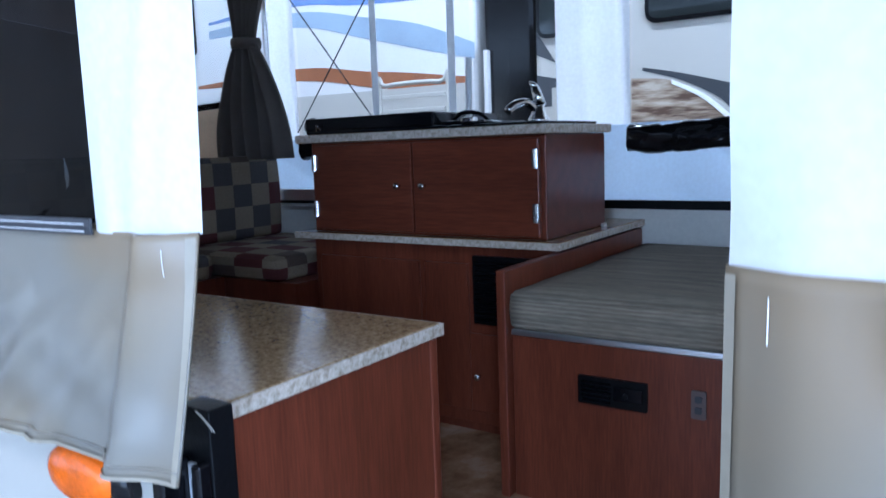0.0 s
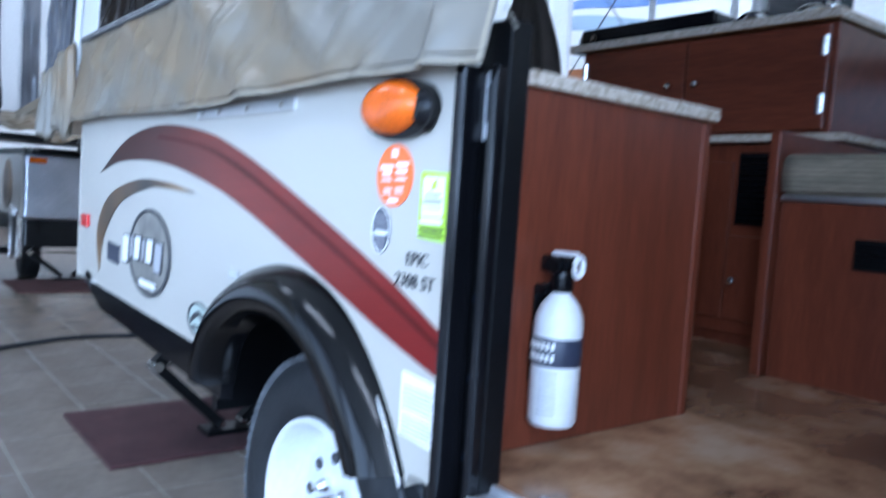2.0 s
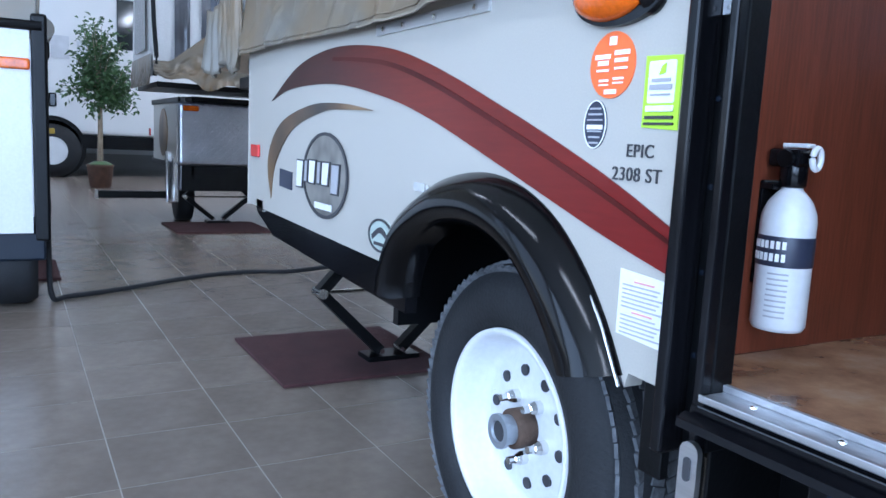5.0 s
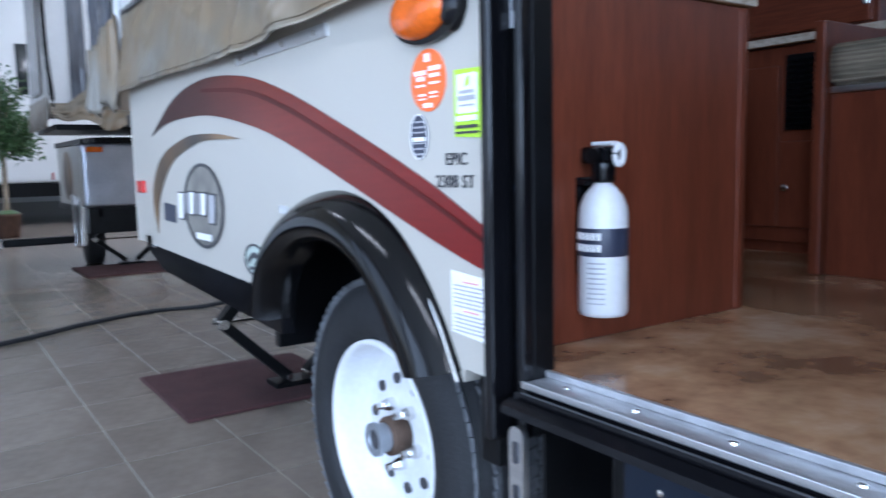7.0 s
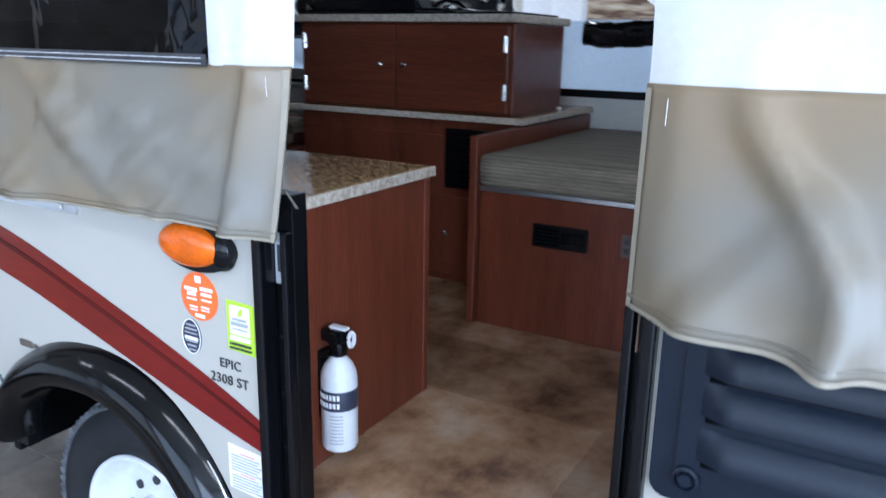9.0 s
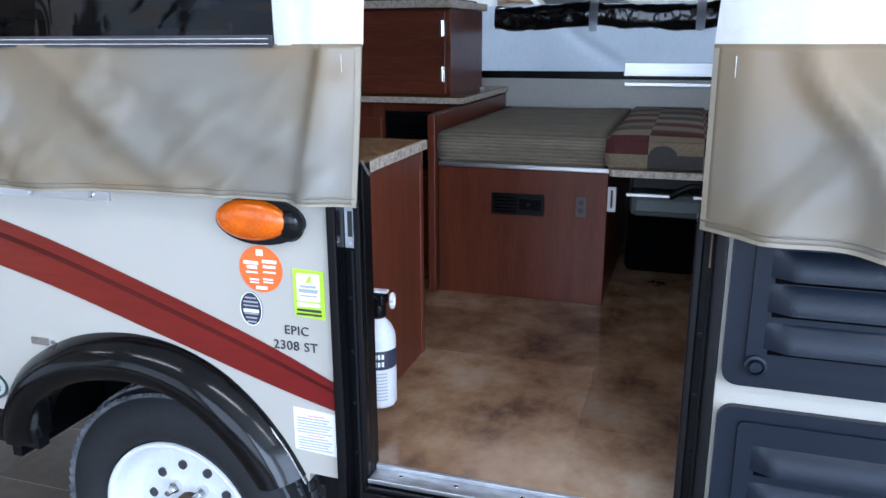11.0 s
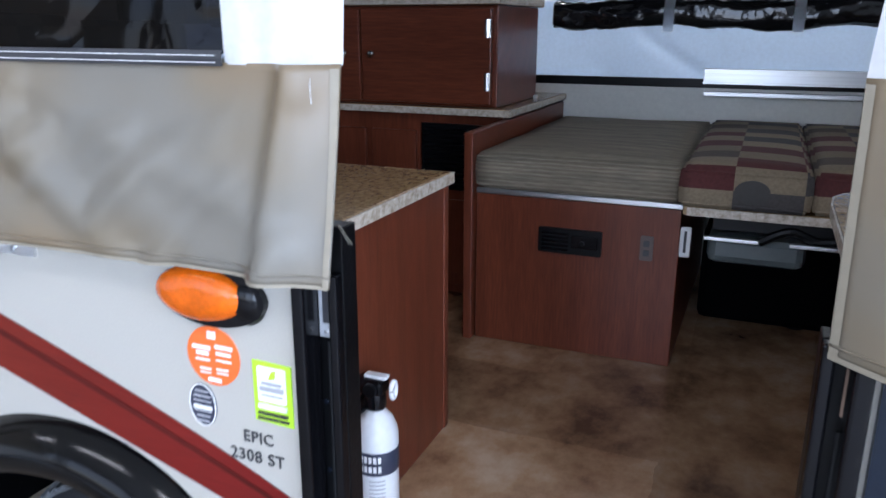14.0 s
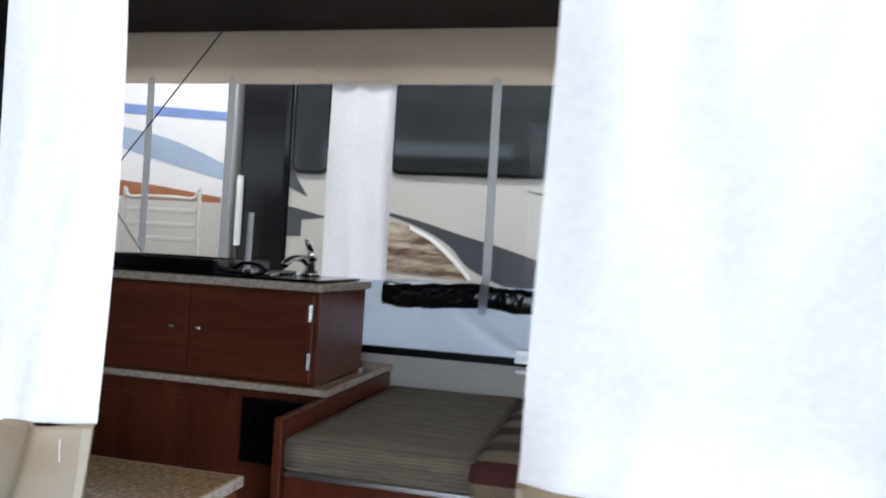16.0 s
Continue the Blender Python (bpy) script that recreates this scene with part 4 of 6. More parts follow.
def flap_l(u, v):
    x = -1.93 + u * (1.970 - 0.005 * v)
    z = 1.031 + v * 0.255 + 0.006 * math.sin(u * 9) * (1 - v)
    k = max(0.0, min(1.0, (x + 0.10) / 0.135))
    d = -0.030 * (1 - v) + 0.030 * v * k * k - 0.028 * max(0, fold(u * 4.5, v * 1.2, 3.0)) * (1 - 0.5 * v) * min(1, (1 - u) / 0.04)
    d -= 0.010 * math.exp(-((u - 0.70 + 0.22 * v) / 0.034) ** 2) + 0.009 * math.exp(-((u - 0.84 + 0.16 * v) / 0.026) ** 2)
    c = 0.953 + 0.023 * v
    d -= 0.027 * math.exp(-((u - c) / (0.009 if u < c else 0.020)) ** 2) * (0.5 + 0.5 * v)
    d -= 0.006 * max(0, math.sin(26 * (u + 0.30 * v))) ** 3 * (1 - u) ** 0.3
    return (x, d, z)


part("tan_flap", sheet(flap_l, 260, 28, 0.003), M_TAN, C, "tan lower canvas flap", smooth=True)


def flap_r(u, v):
    x = 0.562 + u * 1.45 - 0.001 * v
    z = 1.030 - 0.035 * u + v * (0.255 + 0.035 * u) + 0.004 * math.sin(u * 14) * (1 - v)
    d = 0.010 - 0.014 * (1 - v) - (0.016 + 0.040 * max(0, fold(u * 4.0, v * 1.1, 8.3))) * (1 - 0.8 * v) * min(1, u / 0.05) - 0.020 * min(1, u / 0.03) - 0.065 * (1 - v) * min(1, u / 0.16) * max(0.0, 1 - u)
    d -= (1 - 0.6 * v) * 0.036 * math.exp(-((u - 0.15 + 0.05 * v - 0.02 * math.sin(v * 5)) / 0.016) ** 2) + (1 - 0.8 * v) * 0.02 * math.exp(-((u - 0.30 + 0.04 * v) / 0.02) ** 2)
    return (x, d, z)


part("tan_flap", sheet(flap_r, 110, 24, 0.003), M_TAN, C, "tan lower canvas flap", smooth=True)


def white_l(u, v):
    z = 1.284 + v * 1.09
    e = 0.035 + 0.012 * math.sin(v * 5.0) - 0.010 * v
    x = -0.106 - 0.012 * v + u * (e + 0.106 + 0.012 * v)
    return (x, 0.030 * u * u - 0.010 * abs(fold(u * 0.8, v * 2.0, 5.1)) * (1 - u) * u * 4 + 0.01 * v, z)


def white_r(u, v):
    z = 1.284 + v * 1.09
    k = min(1, v / 0.43)
    x = 0.561 + 0.026 * k + u * 1.45
    w = min(1, v / 0.10)
    w = w * w * (3 - 2 * w)
    own = (x, 0.008 - 0.09 * k * (1 - 0.6 * max(0, v - 0.43)) - 0.030 * abs(fold(u * 3.0, v * 1.2, 9.7)) * min(1, u / 0.04) + 0.02 * v, z)
    low = flap_r(u, 1.0)
    return (own[0], own[1] * w + (low[1] + 0.006) * (1 - w), z - 0.008 * (1 - w))


part("white_wall", sheet(white_l, 16, 60), M_WCAN, C, "white canvas door edge", smooth=True)
part("white_wall", sheet(white_r, 70, 50), M_WCAN, C, "white canvas wall", smooth=True)


def smoke(u, v):
    return (-1.75 + u * (1.642 - 0.012 * v), 0.004 - 0.008 * abs(fold(u * 3, v * 2, 4.4)) + 0.02 * v, 1.296 + v * 0.72)


part("window_vinyl", sheet(smoke, 60, 40), M_SMOKE, C, "smoked clear vinyl window", smooth=True)
part("window_hem", sheet(lambda u, v: (-1.93 + u * 1.824, -0.006 - 0.004 * abs(fold(u * 4, v, 2.0)), 1.282 + v * 0.018), 60, 2, 0.003), M_INK, C, "black window hem")
for zz in (1.2865, 1.2945):
    part("hem_stitch", tube([(-1.9, -0.0125, zz), (-1.0, -0.0125, zz), (-0.11, -0.0125, zz)], 0.0006, 6, 4), M_PAPER, C)
part("white_wall", sheet(lambda u, v: (-1.93 + u * 1.82, 0.018 + 0.01 * v, 2.01 + v * 0.36), 20, 6, 0.003), M_WCAN, C)
part("white_wall", sheet(lambda u, v: (-1.95 + u * 0.2, -0.005 + 0.03 * v, 1.286 + v * 0.75), 6, 20, 0.003), M_WCAN, C)
# stitched seams of the door edges and loose zip cords
for f_, n_ in ((flap_l, 80), (flap_r, 60)):
    line = [Vector(f_(i / n_, 0.055)) + Vector((0, -0.0012, 0)) for i in range(n_ + 1)]
    part("hem", tube([tuple(p) for p in line], 0.0016, 6, 2), M_TAN, C, smooth=True)
M_BIND = mat("pale_tan_binding", (0.27, 0.235, 0.175), 0.6, vary=0.06, scale=9, bump=0.1, bscale=600)
lift = Vector((0, -0.0018, 0))
for nm, f_, ua, ub, va, vb in (("edge_binding", flap_l, 0.9962, 1.0, 0.0, 0.98), ("edge_binding", flap_l, 0.5, 0.996, 0.0, 0.018), ("edge_binding", flap_r, 0.0, 0.0050, 0.0, 0.98), ("edge_binding", flap_r, 0.0050, 0.75, 0.0, 0.022)):
    tall = vb - va > 0.5
    part(nm, sheet(lambda u, v: Vector(f_(ua + (ub - ua) * u, va + (vb - va) * v)) + lift, 2 if tall else 140, 40 if tall else 2), M_BIND, C, "pale tan stitched binding", smooth=True)
for f_, u_ in ((flap_l, 0.9880), (flap_r, 0.020)):
    part("stitching", tube([tuple(Vector(f_(u_, 0.83 + 0.11 * k / 4)) + lift) for k in range(5)], 0.00045, 6, 2), M_PAPER, C)
for k in range(2):
    part("zip_cord", tube([(0.038 + 0.002 * k, 0.0, 1.105), (0.040 + 0.003 * k, 0.01, 1.09), (0.044 + 0.004 * k, 0.015, 1.078)], 0.0006), M_TAN, C)

# far wall of the tent: sill cloth, pillars, header, window sheets, straps
FY = 1.965


def cloth(nm, x0, x1, z0, z1, m, s, y=FY, amp=0.006, nu=24, nv=12, label=""):
    return part(nm, sheet(lambda u, v: (x0 + (x1 - x0) * u, y - amp * fold(u * (x1 - x0) * 3, v * (z1 - z0) * 3 + u, s), z0 + (z1 - z0) * v), nu, nv), m, C, label, smooth=True)


def sill(u, v):
    x, z = -1.95 + 4.0 * u, 1.163 + 0.252 * v
    crease = 0.007 * max(0, math.sin(17 * (x + 1.6 * z) + 2.6 * math.sin(3.1 * x + 1))) ** 5 * (0.6 + 0.5 * math.sin(7 * x)) 
    return (x, FY - 0.006 * fold(12 * u, 0.75 * v + u, 1.0) - crease, z)


part("sill_cloth", sheet(sill, 300, 16), M_SHADEC, C, "pale lower canvas with bluish shade in its colour", smooth=True)
cloth("header_cloth", -1.95, 2.05, 2.150, 2.365, M_INC, 2.0, nu=60, label="cream upper canvas")
for x0, x1 in ((-0.485, -0.222), (0.962, 1.16), (-1.95, -1.70)):
    def pil(u, v, x0=x0, x1=x1):
        return (x0 + (x1 - x0) * u, FY - 0.006 - 0.014 * abs(math.sin(u * 7 + 0.6 * math.sin(v * 3))), 1.41 + 0.745 * v)
    part("pillar_cloth", sheet(pil, 28, 20), M_SHADEC if x0 > 0.5 else M_WTHIN, C, "white canvas pillar", smooth=True)
part("window_vinyl", sheet(lambda u, v: (-1.70 + 1.215 * u, FY, 1.412 + 0.74 * v), 30, 20), M_CLEAR, C, "clear vinyl window", smooth=True)
part("window_vinyl", sheet(lambda u, v: (-0.222 + 1.184 * u, FY, 1.412 + 0.74 * v), 30, 20), M_CLEAR, C, "clear vinyl window", smooth=True)
part("window_vinyl", sheet(lambda u, v: (1.16 + 0.85 * u, FY, 1.412 + 0.74 * v), 10, 10), M_CLEAR, C, "clear vinyl window", smooth=True)
for xx in (-1.27, -0.905, 0.160, 0.545):
    part("strap", sheet(lambda u, v, xx=xx: (xx - 0.016 + 0.032 * u, FY - 0.018 - 0.042 * math.exp(-((v - 0.05) / 0.08) ** 4), 1.312 + 0.86 * v), 2, 24), M_WTHIN, C, "pale window strap")


def roll(x0, x1, s):
    bm = bmesh.new()
    n, k = 220, 26
    rings = []
    for i in range(n + 1):
        x = x0 + (x1 - x0) * i / n
        ring = []
        for j in range(k):
            aa = 2 * math.pi * j / k
            r = 1 + 0.26 * noise.noise(Vector((x * 9, math.cos(aa) * 1.4, math.sin(aa) * 1.4 + s)))
            r += 0.22 * abs(noise.noise(Vector((x * 16 + 2.0 * math.sin(aa), math.cos(aa) * 2.6, math.sin(aa) * 3.2 - s)))) + 0.05 * noise.noise(Vector((x * 60, 5 * math.cos(aa), 5 * math.sin(aa))))
            ring.append(bm.verts.new((x, FY - 0.028 + 0.020 * r * math.cos(aa), 1.368 + 0.006 * math.sin(x * 11) + 0.042 * r * math.sin(aa))))
        rings.append(ring)
    for r0, r1 in zip(rings, rings[1:]):
        for j in range(k):
            bm.faces.new((r0[j], r0[(j + 1) % k], r1[(j + 1) % k], r1[j]))
    bm.faces.new(rings[0])
    bm.faces.new(rings[-1])
    return bm


part("rolled_cover", roll(-0.225, 0.97, 0.0), M_BLKVINYL, C, "rolled-up glossy black window cover", smooth=True)
part("rolled_cover", roll(-1.68, -1.12, 4.0), M_BLKVINYL, C, smooth=True)
part("warning_tag", plate([(1.00, 1.40), (1.022, 1.375), (1.044, 1.40), (1.022, 1.425)], FY - 0.022, 0.002), M_REDINK, C, "small red diamond tag")


# bunk ends of the tent
def bunk(s, x0, x1, xn):
    """xn: where the near corner of the tent ends; the far corner reaches x1."""
    lo_, hi_ = min(x0, xn), max(x0, xn)
    b = thing("bunk_end", (x0 + x1) / 2, 1.0, 0.93, "pulled-out bunk platform with a canvas tent", "bunk")
    part("platform", box(lo_, hi_, 0.10, 1.90, 0.955, 1.0, 0.004), M_BLACKM, b)
    part("mattress", box(lo_ + 0.02, hi_ - 0.02, 0.12, 1.88, 1.002, 1.09, 0.03, 3), M_TWEED, b)
    for yy in (0.3, 1.7):
        part("support_rail", box(lo_, hi_ + (0.3 if s < 0 else 0), yy - 0.02, yy + 0.02, 0.92, 0.955), M_BLACKM, b)
    def near(u, v, y0=0.0, flip=1):
        x = x0 + ((xn if y0 < 1 else x1) - x0) * u
        zt = 2.34 - 0.34 * u
        z = (1.0 if y0 < 1 else 1.02) + (zt - 1.02) * v - 0.02 * (1 - v) * math.sin(u * 11)
        return (x, y0 - flip * (0.03 * abs(fold(u * 4, v * 2, 6.6 + s)) * (1 - 0.6 * v)) - (flip * 0.012 * abs(fold(u * 7, v * 9 + 3 * u, 1.3)) * max(0.0, 1 - v / 0.15) if y0 < 1 else 0.0), z)
    part("side_cloth", sheet(lambda u, v: near(u, v * 0.22, -0.018), 90, 14, 0.003), M_TAN, b, "tan canvas skirt", smooth=True)
    part("side_cloth", sheet(lambda u, v: near(u, 0.145 + v * 0.855, 0.0), 40, 20, 0.003), M_WCAN, b, "white canvas side", smooth=True)
    part("side_window", sheet(lambda u, v: Vector(near(0.10 + 0.82 * u, 0.215 + 0.55 * v)) + Vector((0, -0.009, 0)), 36, 16), M_NBWIN, b, "grey smoked vinyl side window", smooth=True)
    part("far_cloth", sheet(lambda u, v: near(u, v * 0.45, 1.97, -0.2), 30, 10, 0.003), M_INC, b, smooth=True)
    part("far_cloth", sheet(lambda u, v: near(u, 0.45 + v * 0.55, 1.97, -0.2), 30, 10, 0.003), M_INC if s > 0 else M_CLEAR, b, "clear vinyl far side", smooth=True)
    bm = bmesh.new()
    sheet(lambda u, v: (xn + (x1 - xn) * u + 0.02 * fold(u * 2, v * 2, 3.3), 1.97 * u, 1.02 + 0.98 * v), 30, 16, 0, bm)
    part("end_cloth", bm, M_INC, b, "cream canvas end wall", smooth=True)
    bm = bmesh.new()
    sheet(lambda u, v: (x0 + (xn + (x1 - xn) * v - x0) * u, 1.97 * v, 2.345 - 0.34 * u), 12, 8, 0, bm)
    part("roof_cloth", bm, M_INC, b, "tan canvas bunk roof", smooth=True)
    return b


bunk(-1, -1.93, -3.20, -2.42)
bunk(1, 2.03, 3.25, 3.25)


# ---- furniture in the trailer ----
FL = 0.530


def knob(x, y, z, parent):
    return part("knob", lathe([(0.004, 0.0), (0.004, -0.010), (0.010, -0.014), (0.011, -0.020), (0.006, -0.025), (0.0, -0.025)], (x, y, z), "y", 16), M_CHROME, parent, "chrome knob", smooth=True)


def hinge(x, y, z, parent):
    h = part("hinge", plate(rounded(x - 0.010, x + 0.010, z - 0.026, z + 0.026, 0.006), y - 0.004, 0.004), M_CHROME, parent, "chrome butterfly hinge")
    part("pin", rod((x, y - 0.006, z - 0.024), (x, y - 0.006, z + 0.024), 0.005, 10), M_CHROME, h)
    return h


# low cabinet behind the near wall
K = thing("low_cabinet", -0.7, 0.3, FL, "low cherry wood cabinet beside the door", "cabinet")
part("side_panel", box(-0.085, -0.060, 0.062, 0.572, FL, 1.038, 0.002), M_WOOD, K)
part("front_panel", box(-1.45, -0.086, 0.555, 0.572, FL, 1.038, 0.002), M_WOOD, K)
part("corner_post", box(-0.083, -0.057, 0.555, 0.576, FL, 1.038, 0.004), M_WOOD, K)
wt = thing("worktop", -0.75, 0.3, 1.036, "speckled beige laminate worktop on the low cabinet", "worktop")
part("slab", box(-1.47, -0.056, 0.048, 0.585, 1.039, 1.062, 0.003), M_GRANITE, wt)
part("edge_band", box(-0.0555, -0.051, 0.050, 0.589, 1.040, 1.061, 0.001), M_EDGE, wt, "pale speckled edge band")
part("edge_band", box(-1.47, -0.056, 0.5855, 0.589, 1.040, 1.061, 0.001), M_EDGE, wt)

# fire extinguisher on its bracket
X = thing("fire_extinguisher", -0.015, 0.205, 0.568, "white fire extinguisher with black valve on a cabinet side", "extinguisher")
ex, ey = -0.0245, 0.199
part("cylinder", lathe([(0.026, 0.573), (0.031, 0.574), (0.0345, 0.580), (0.0345, 0.716), (0.033, 0.727), (0.027, 0.742), (0.019, 0.752), (0.013, 0.758), (0.013, 0.768)], (ex, ey, 0), "z", 40), M_RIM, X, smooth=True)
part("label_band", lathe([(0.0350, 0.659), (0.0353, 0.660), (0.0353, 0.697), (0.0350, 0.698)], (ex, ey, 0), "z", 40), M_NAVY, X, "black instruction band", smooth=True)
for k in range(7):
    for zz in (0.666, 0.682):
        aa = radians(-128 + 12 * k)
        bm = bmesh.new()
        m = Matrix.Translation((ex + 0.0356 * math.cos(aa), ey + 0.0356 * math.sin(aa), zz + 0.005)) @ Matrix.Rotation(aa, 4, "Z")
        bmesh.ops.create_cube(bm, size=1, matrix=m @ Matrix.Diagonal((0.001, 0.0048, 0.010, 1)))
        part("pictogram", bm, M_PAPER, X)
for k in range(9):
    zz = 0.650 - 0.007 * k
    bm = bmesh.new()
    for j in range(4):
        aa = radians(-78 + 10 * j)
        m = Matrix.Translation((ex + 0.0349 * math.cos(aa), ey + 0.0349 * math.sin(aa), zz)) @ Matrix.Rotation(aa, 4, "Z")
        bmesh.ops.create_cube(bm, size=1, matrix=m @ Matrix.Diagonal((0.0008, 0.0075, 0.0022, 1)))
    part("text_bar", bm, M_GREYINK, X)
valve = part("valve", lathe([(0.015, 0.760), (0.017, 0.764), (0.017, 0.790), (0.014, 0.800), (0.0, 0.802)], (ex, ey, 0), "z", 24), M_BLACK, X, smooth=True)
part("nozzle_block", box(ex - 0.030, ex + 0.018, ey - 0.016, ey + 0.016, 0.786, 0.810, 0.005), M_BLACK, valve)
part("lever", box(ex - 0.016, ex + 0.022, ey - 0.008, ey + 0.008, 0.811, 0.817, 0.002), M_RIM, valve, "white lever")
part("pull_ring", tube([(ex + 0.033, ey - 0.004 + 0.008 * math.cos(t), 0.798 + 0.013 * math.sin(t)) for t in [i * math.pi / 6 for i in range(13)]], 0.004, 8, 2), M_RIM, valve, "white pull ring")
part("gauge", lathe([(0.011, 0.0), (0.011, -0.006), (0.0, -0.006)], (ex, ey - 0.016, 0.797), "y", 16), M_BLACKM, valve)
br = part("bracket", box(-0.060, -0.054, ey - 0.020, ey + 0.028, 0.63, 0.768, 0.003), M_BLACK, X, "black plastic bracket")
part("hook", box(-0.056, ex - 0.012, ey - 0.022, ey + 0.022, 0.756, 0.764, 0.002), M_BLACK, br)

# galley
G = thing("galley_unit", -0.65, 1.65, FL, "dark cherry wood galley base with a black grille", "cabinet")
part("front", box(-1.06, -0.205, 1.338, 1.356, FL + 0.03, 1.080, 0.002), M_WOOD, G)
part("body", box(-1.055, -0.205, 1.357, 1.94, FL, 1.080), M_WOOD, G)
part("door", box(-0.62, -0.47, 1.326, 1.337, 0.60, 1.03, 0.003), M_WOOD, G)
dr = part("door", box(-1.03, -0.64, 1.326, 1.337, 0.60, 1.03, 0.003), M_WOOD, G)
dl = part("door", box(-0.468, -0.225, 1.326, 1.337, 0.60, 0.83, 0.003), M_WOOD, G)
knob(-0.437, 1.326, 0.708, dl)
gr = part("grille", box(-0.452, -0.222, 1.322, 1.337, 0.86, 1.055, 0.003), M_BLACKM, G, "black furnace grille")
for k in range(12):
    part("slat", box(-0.440, -0.234, 1.314, 1.322, 0.870 + 0.015 * k, 0.877 + 0.015 * k), M_BLACK, gr)
lw = thing("worktop", -0.65, 1.6, 1.082, "speckled beige laminate ledge on the galley base", "worktop")
part("slab", box(-1.12, -0.176, 1.309, 1.945, 1.082, 1.103, 0.003), M_GRANITE, lw)
part("edge_band", box(-1.12, -0.172, 1.305, 1.3085, 1.083, 1.102, 0.001), M_EDGE, lw, "pale speckled edge band")
part("edge_band", box(-0.1755, -0.172, 1.309, 1.945, 1.083, 1.102, 0.001), M_EDGE, lw)

U = thing("galley_cabinet", -0.64, 1.54, 1.103, "cherry wood galley cabinet with two doors", "cabinet")
part("body", box(-1.06, -0.226, 1.345, 1.742, 1.104, 1.384, 0.003), M_WOODH, U)
for x0, x1, kx, hx in ((-1.045, -0.655, -0.700, None), (-0.650, -0.240, -0.609, -0.238)):
    d = part("door", box(x0, x1, 1.330, 1.3445, 1.112, 1.376, 0.004), M_WOODH, U)
    knob(kx, 1.330, 1.250, d)
    hx = -0.249 if hx else -1.036
    hinge(hx, 1.330, 1.177, d)
    hinge(hx, 1.330, 1.322, d)
part("foot", box(-0.222, -0.212, 1.70, 1.72, 1.1035, 1.113), M_PAPER, U)
uw = thing("worktop", -0.65, 1.54, 1.385, "speckled beige laminate galley worktop", "worktop")
part("slab", box(-1.10, -0.216, 1.318, 1.76, 1.385, 1.411, 0.003), M_GRANITE, uw)
part("edge_band", box(-1.10, -0.212, 1.314, 1.3175, 1.387, 1.410, 0.001), M_EDGE, uw, "pale speckled edge band")
part("edge_band", box(-0.2155, -0.212, 1.318, 1.76, 1.387, 1.410, 0.001), M_EDGE, uw)

# stove cover, sink and tap
S = thing("stove", -0.80, 1.54, 1.412, "black two-burner stove with raised windscreen lid", "stove")
part("tray", box(-1.08, -0.585, 1.345, 1.72, 1.412, 1.424, 0.004), M_BLACK, S)
part("rim", box(-1.08, -0.585, 1.345, 1.357, 1.424, 1.462, 0.003), M_BLACK, S)
part("rim", box(-1.08, -1.068, 1.358, 1.72, 1.424, 1.462, 0.003), M_BLACK, S)
part("rim", box(-0.61, -0.585, 1.358, 1.72, 1.424, 1.462, 0.008, 3), M_BLACK, S)
part("lid", box(-1.08, -0.585, 1.708, 1.72, 1.424, 1.462, 0.003), M_BLACK, S)
for xx in (-0.95, -0.72):
    part("burner", lathe([(0.05, 1.424), (0.05, 1.436), (0.02, 1.440), (0.0, 1.440)], (xx, 1.53, 0), "z", 24), M_BLACKM, S)
part("hook", tube([(-1.03, 1.34, 1.425), (-1.02, 1.335, 1.44), (-1.01, 1.34, 1.425)], 0.004), M_CHROME, S)
part("side_bump", lathe([(0.0, -0.02), (0.025, -0.015), (0.03, 0.0), (0.025, 0.015), (0.0, 0.02)], (-1.10, 1.40, 1.44), "y", 16), M_BLACKM, S, smooth=True)
N = thing("sink", -0.42, 1.55, 1.412, "black sink with chrome gas lid props", "sink")
part("bowl_rim", box(-0.575, -0.24, 1.345, 1.72, 1.412, 1.420, 0.004), M_BLACK, N)
part("lid", box(-0.575, -0.46, 1.38, 1.68, 1.421, 1.433, 0.004), M_BLACK, N)
part("latch", box(-0.50, -0.46, 1.36, 1.40, 1.421, 1.442, 0.008), M_CHROME, N)
part("latch", box(-0.44, -0.41, 1.39, 1.44, 1.421, 1.430, 0.004), M_CHROME, N)
part("prop_rod", rod((-0.556, 1.50, 1.433), (-0.552, 1.50, 1.620), 0.0095, 12), M_FARW, N, "white prop rod")
part("clip", tube([(-0.56, 1.42, 1.433), (-0.53, 1.42, 1.455), (-0.48, 1.43, 1.452), (-0.45, 1.44, 1.43)], 0.006), M_BLACK, N)
F = thing("tap", -0.385, 1.60, 1.42, "chrome swan-neck tap with lever handle", "tap")
part("base", lathe([(0.034, 1.421), (0.032, 1.432), (0.022, 1.445), (0.018, 1.47), (0.014, 1.48)], (-0.375, 1.60, 0), "z", 24), M_CHROME, F, smooth=True)
part("spout", tube([(-0.375, 1.60, 1.45), (-0.395, 1.57, 1.48), (-0.415, 1.53, 1.475), (-0.425, 1.50, 1.455)], 0.013), M_CHROME, F, smooth=True)
bm = rod((-0.368, 1.60, 1.47), (-0.385, 1.60, 1.525), 0.018, 14, r2=0.012)
rod((-0.385, 1.60, 1.525), (-0.402, 1.60, 1.543), 0.012, 14, bm, 0.004)
part("lever", bm, M_CHROME, F, smooth=True)

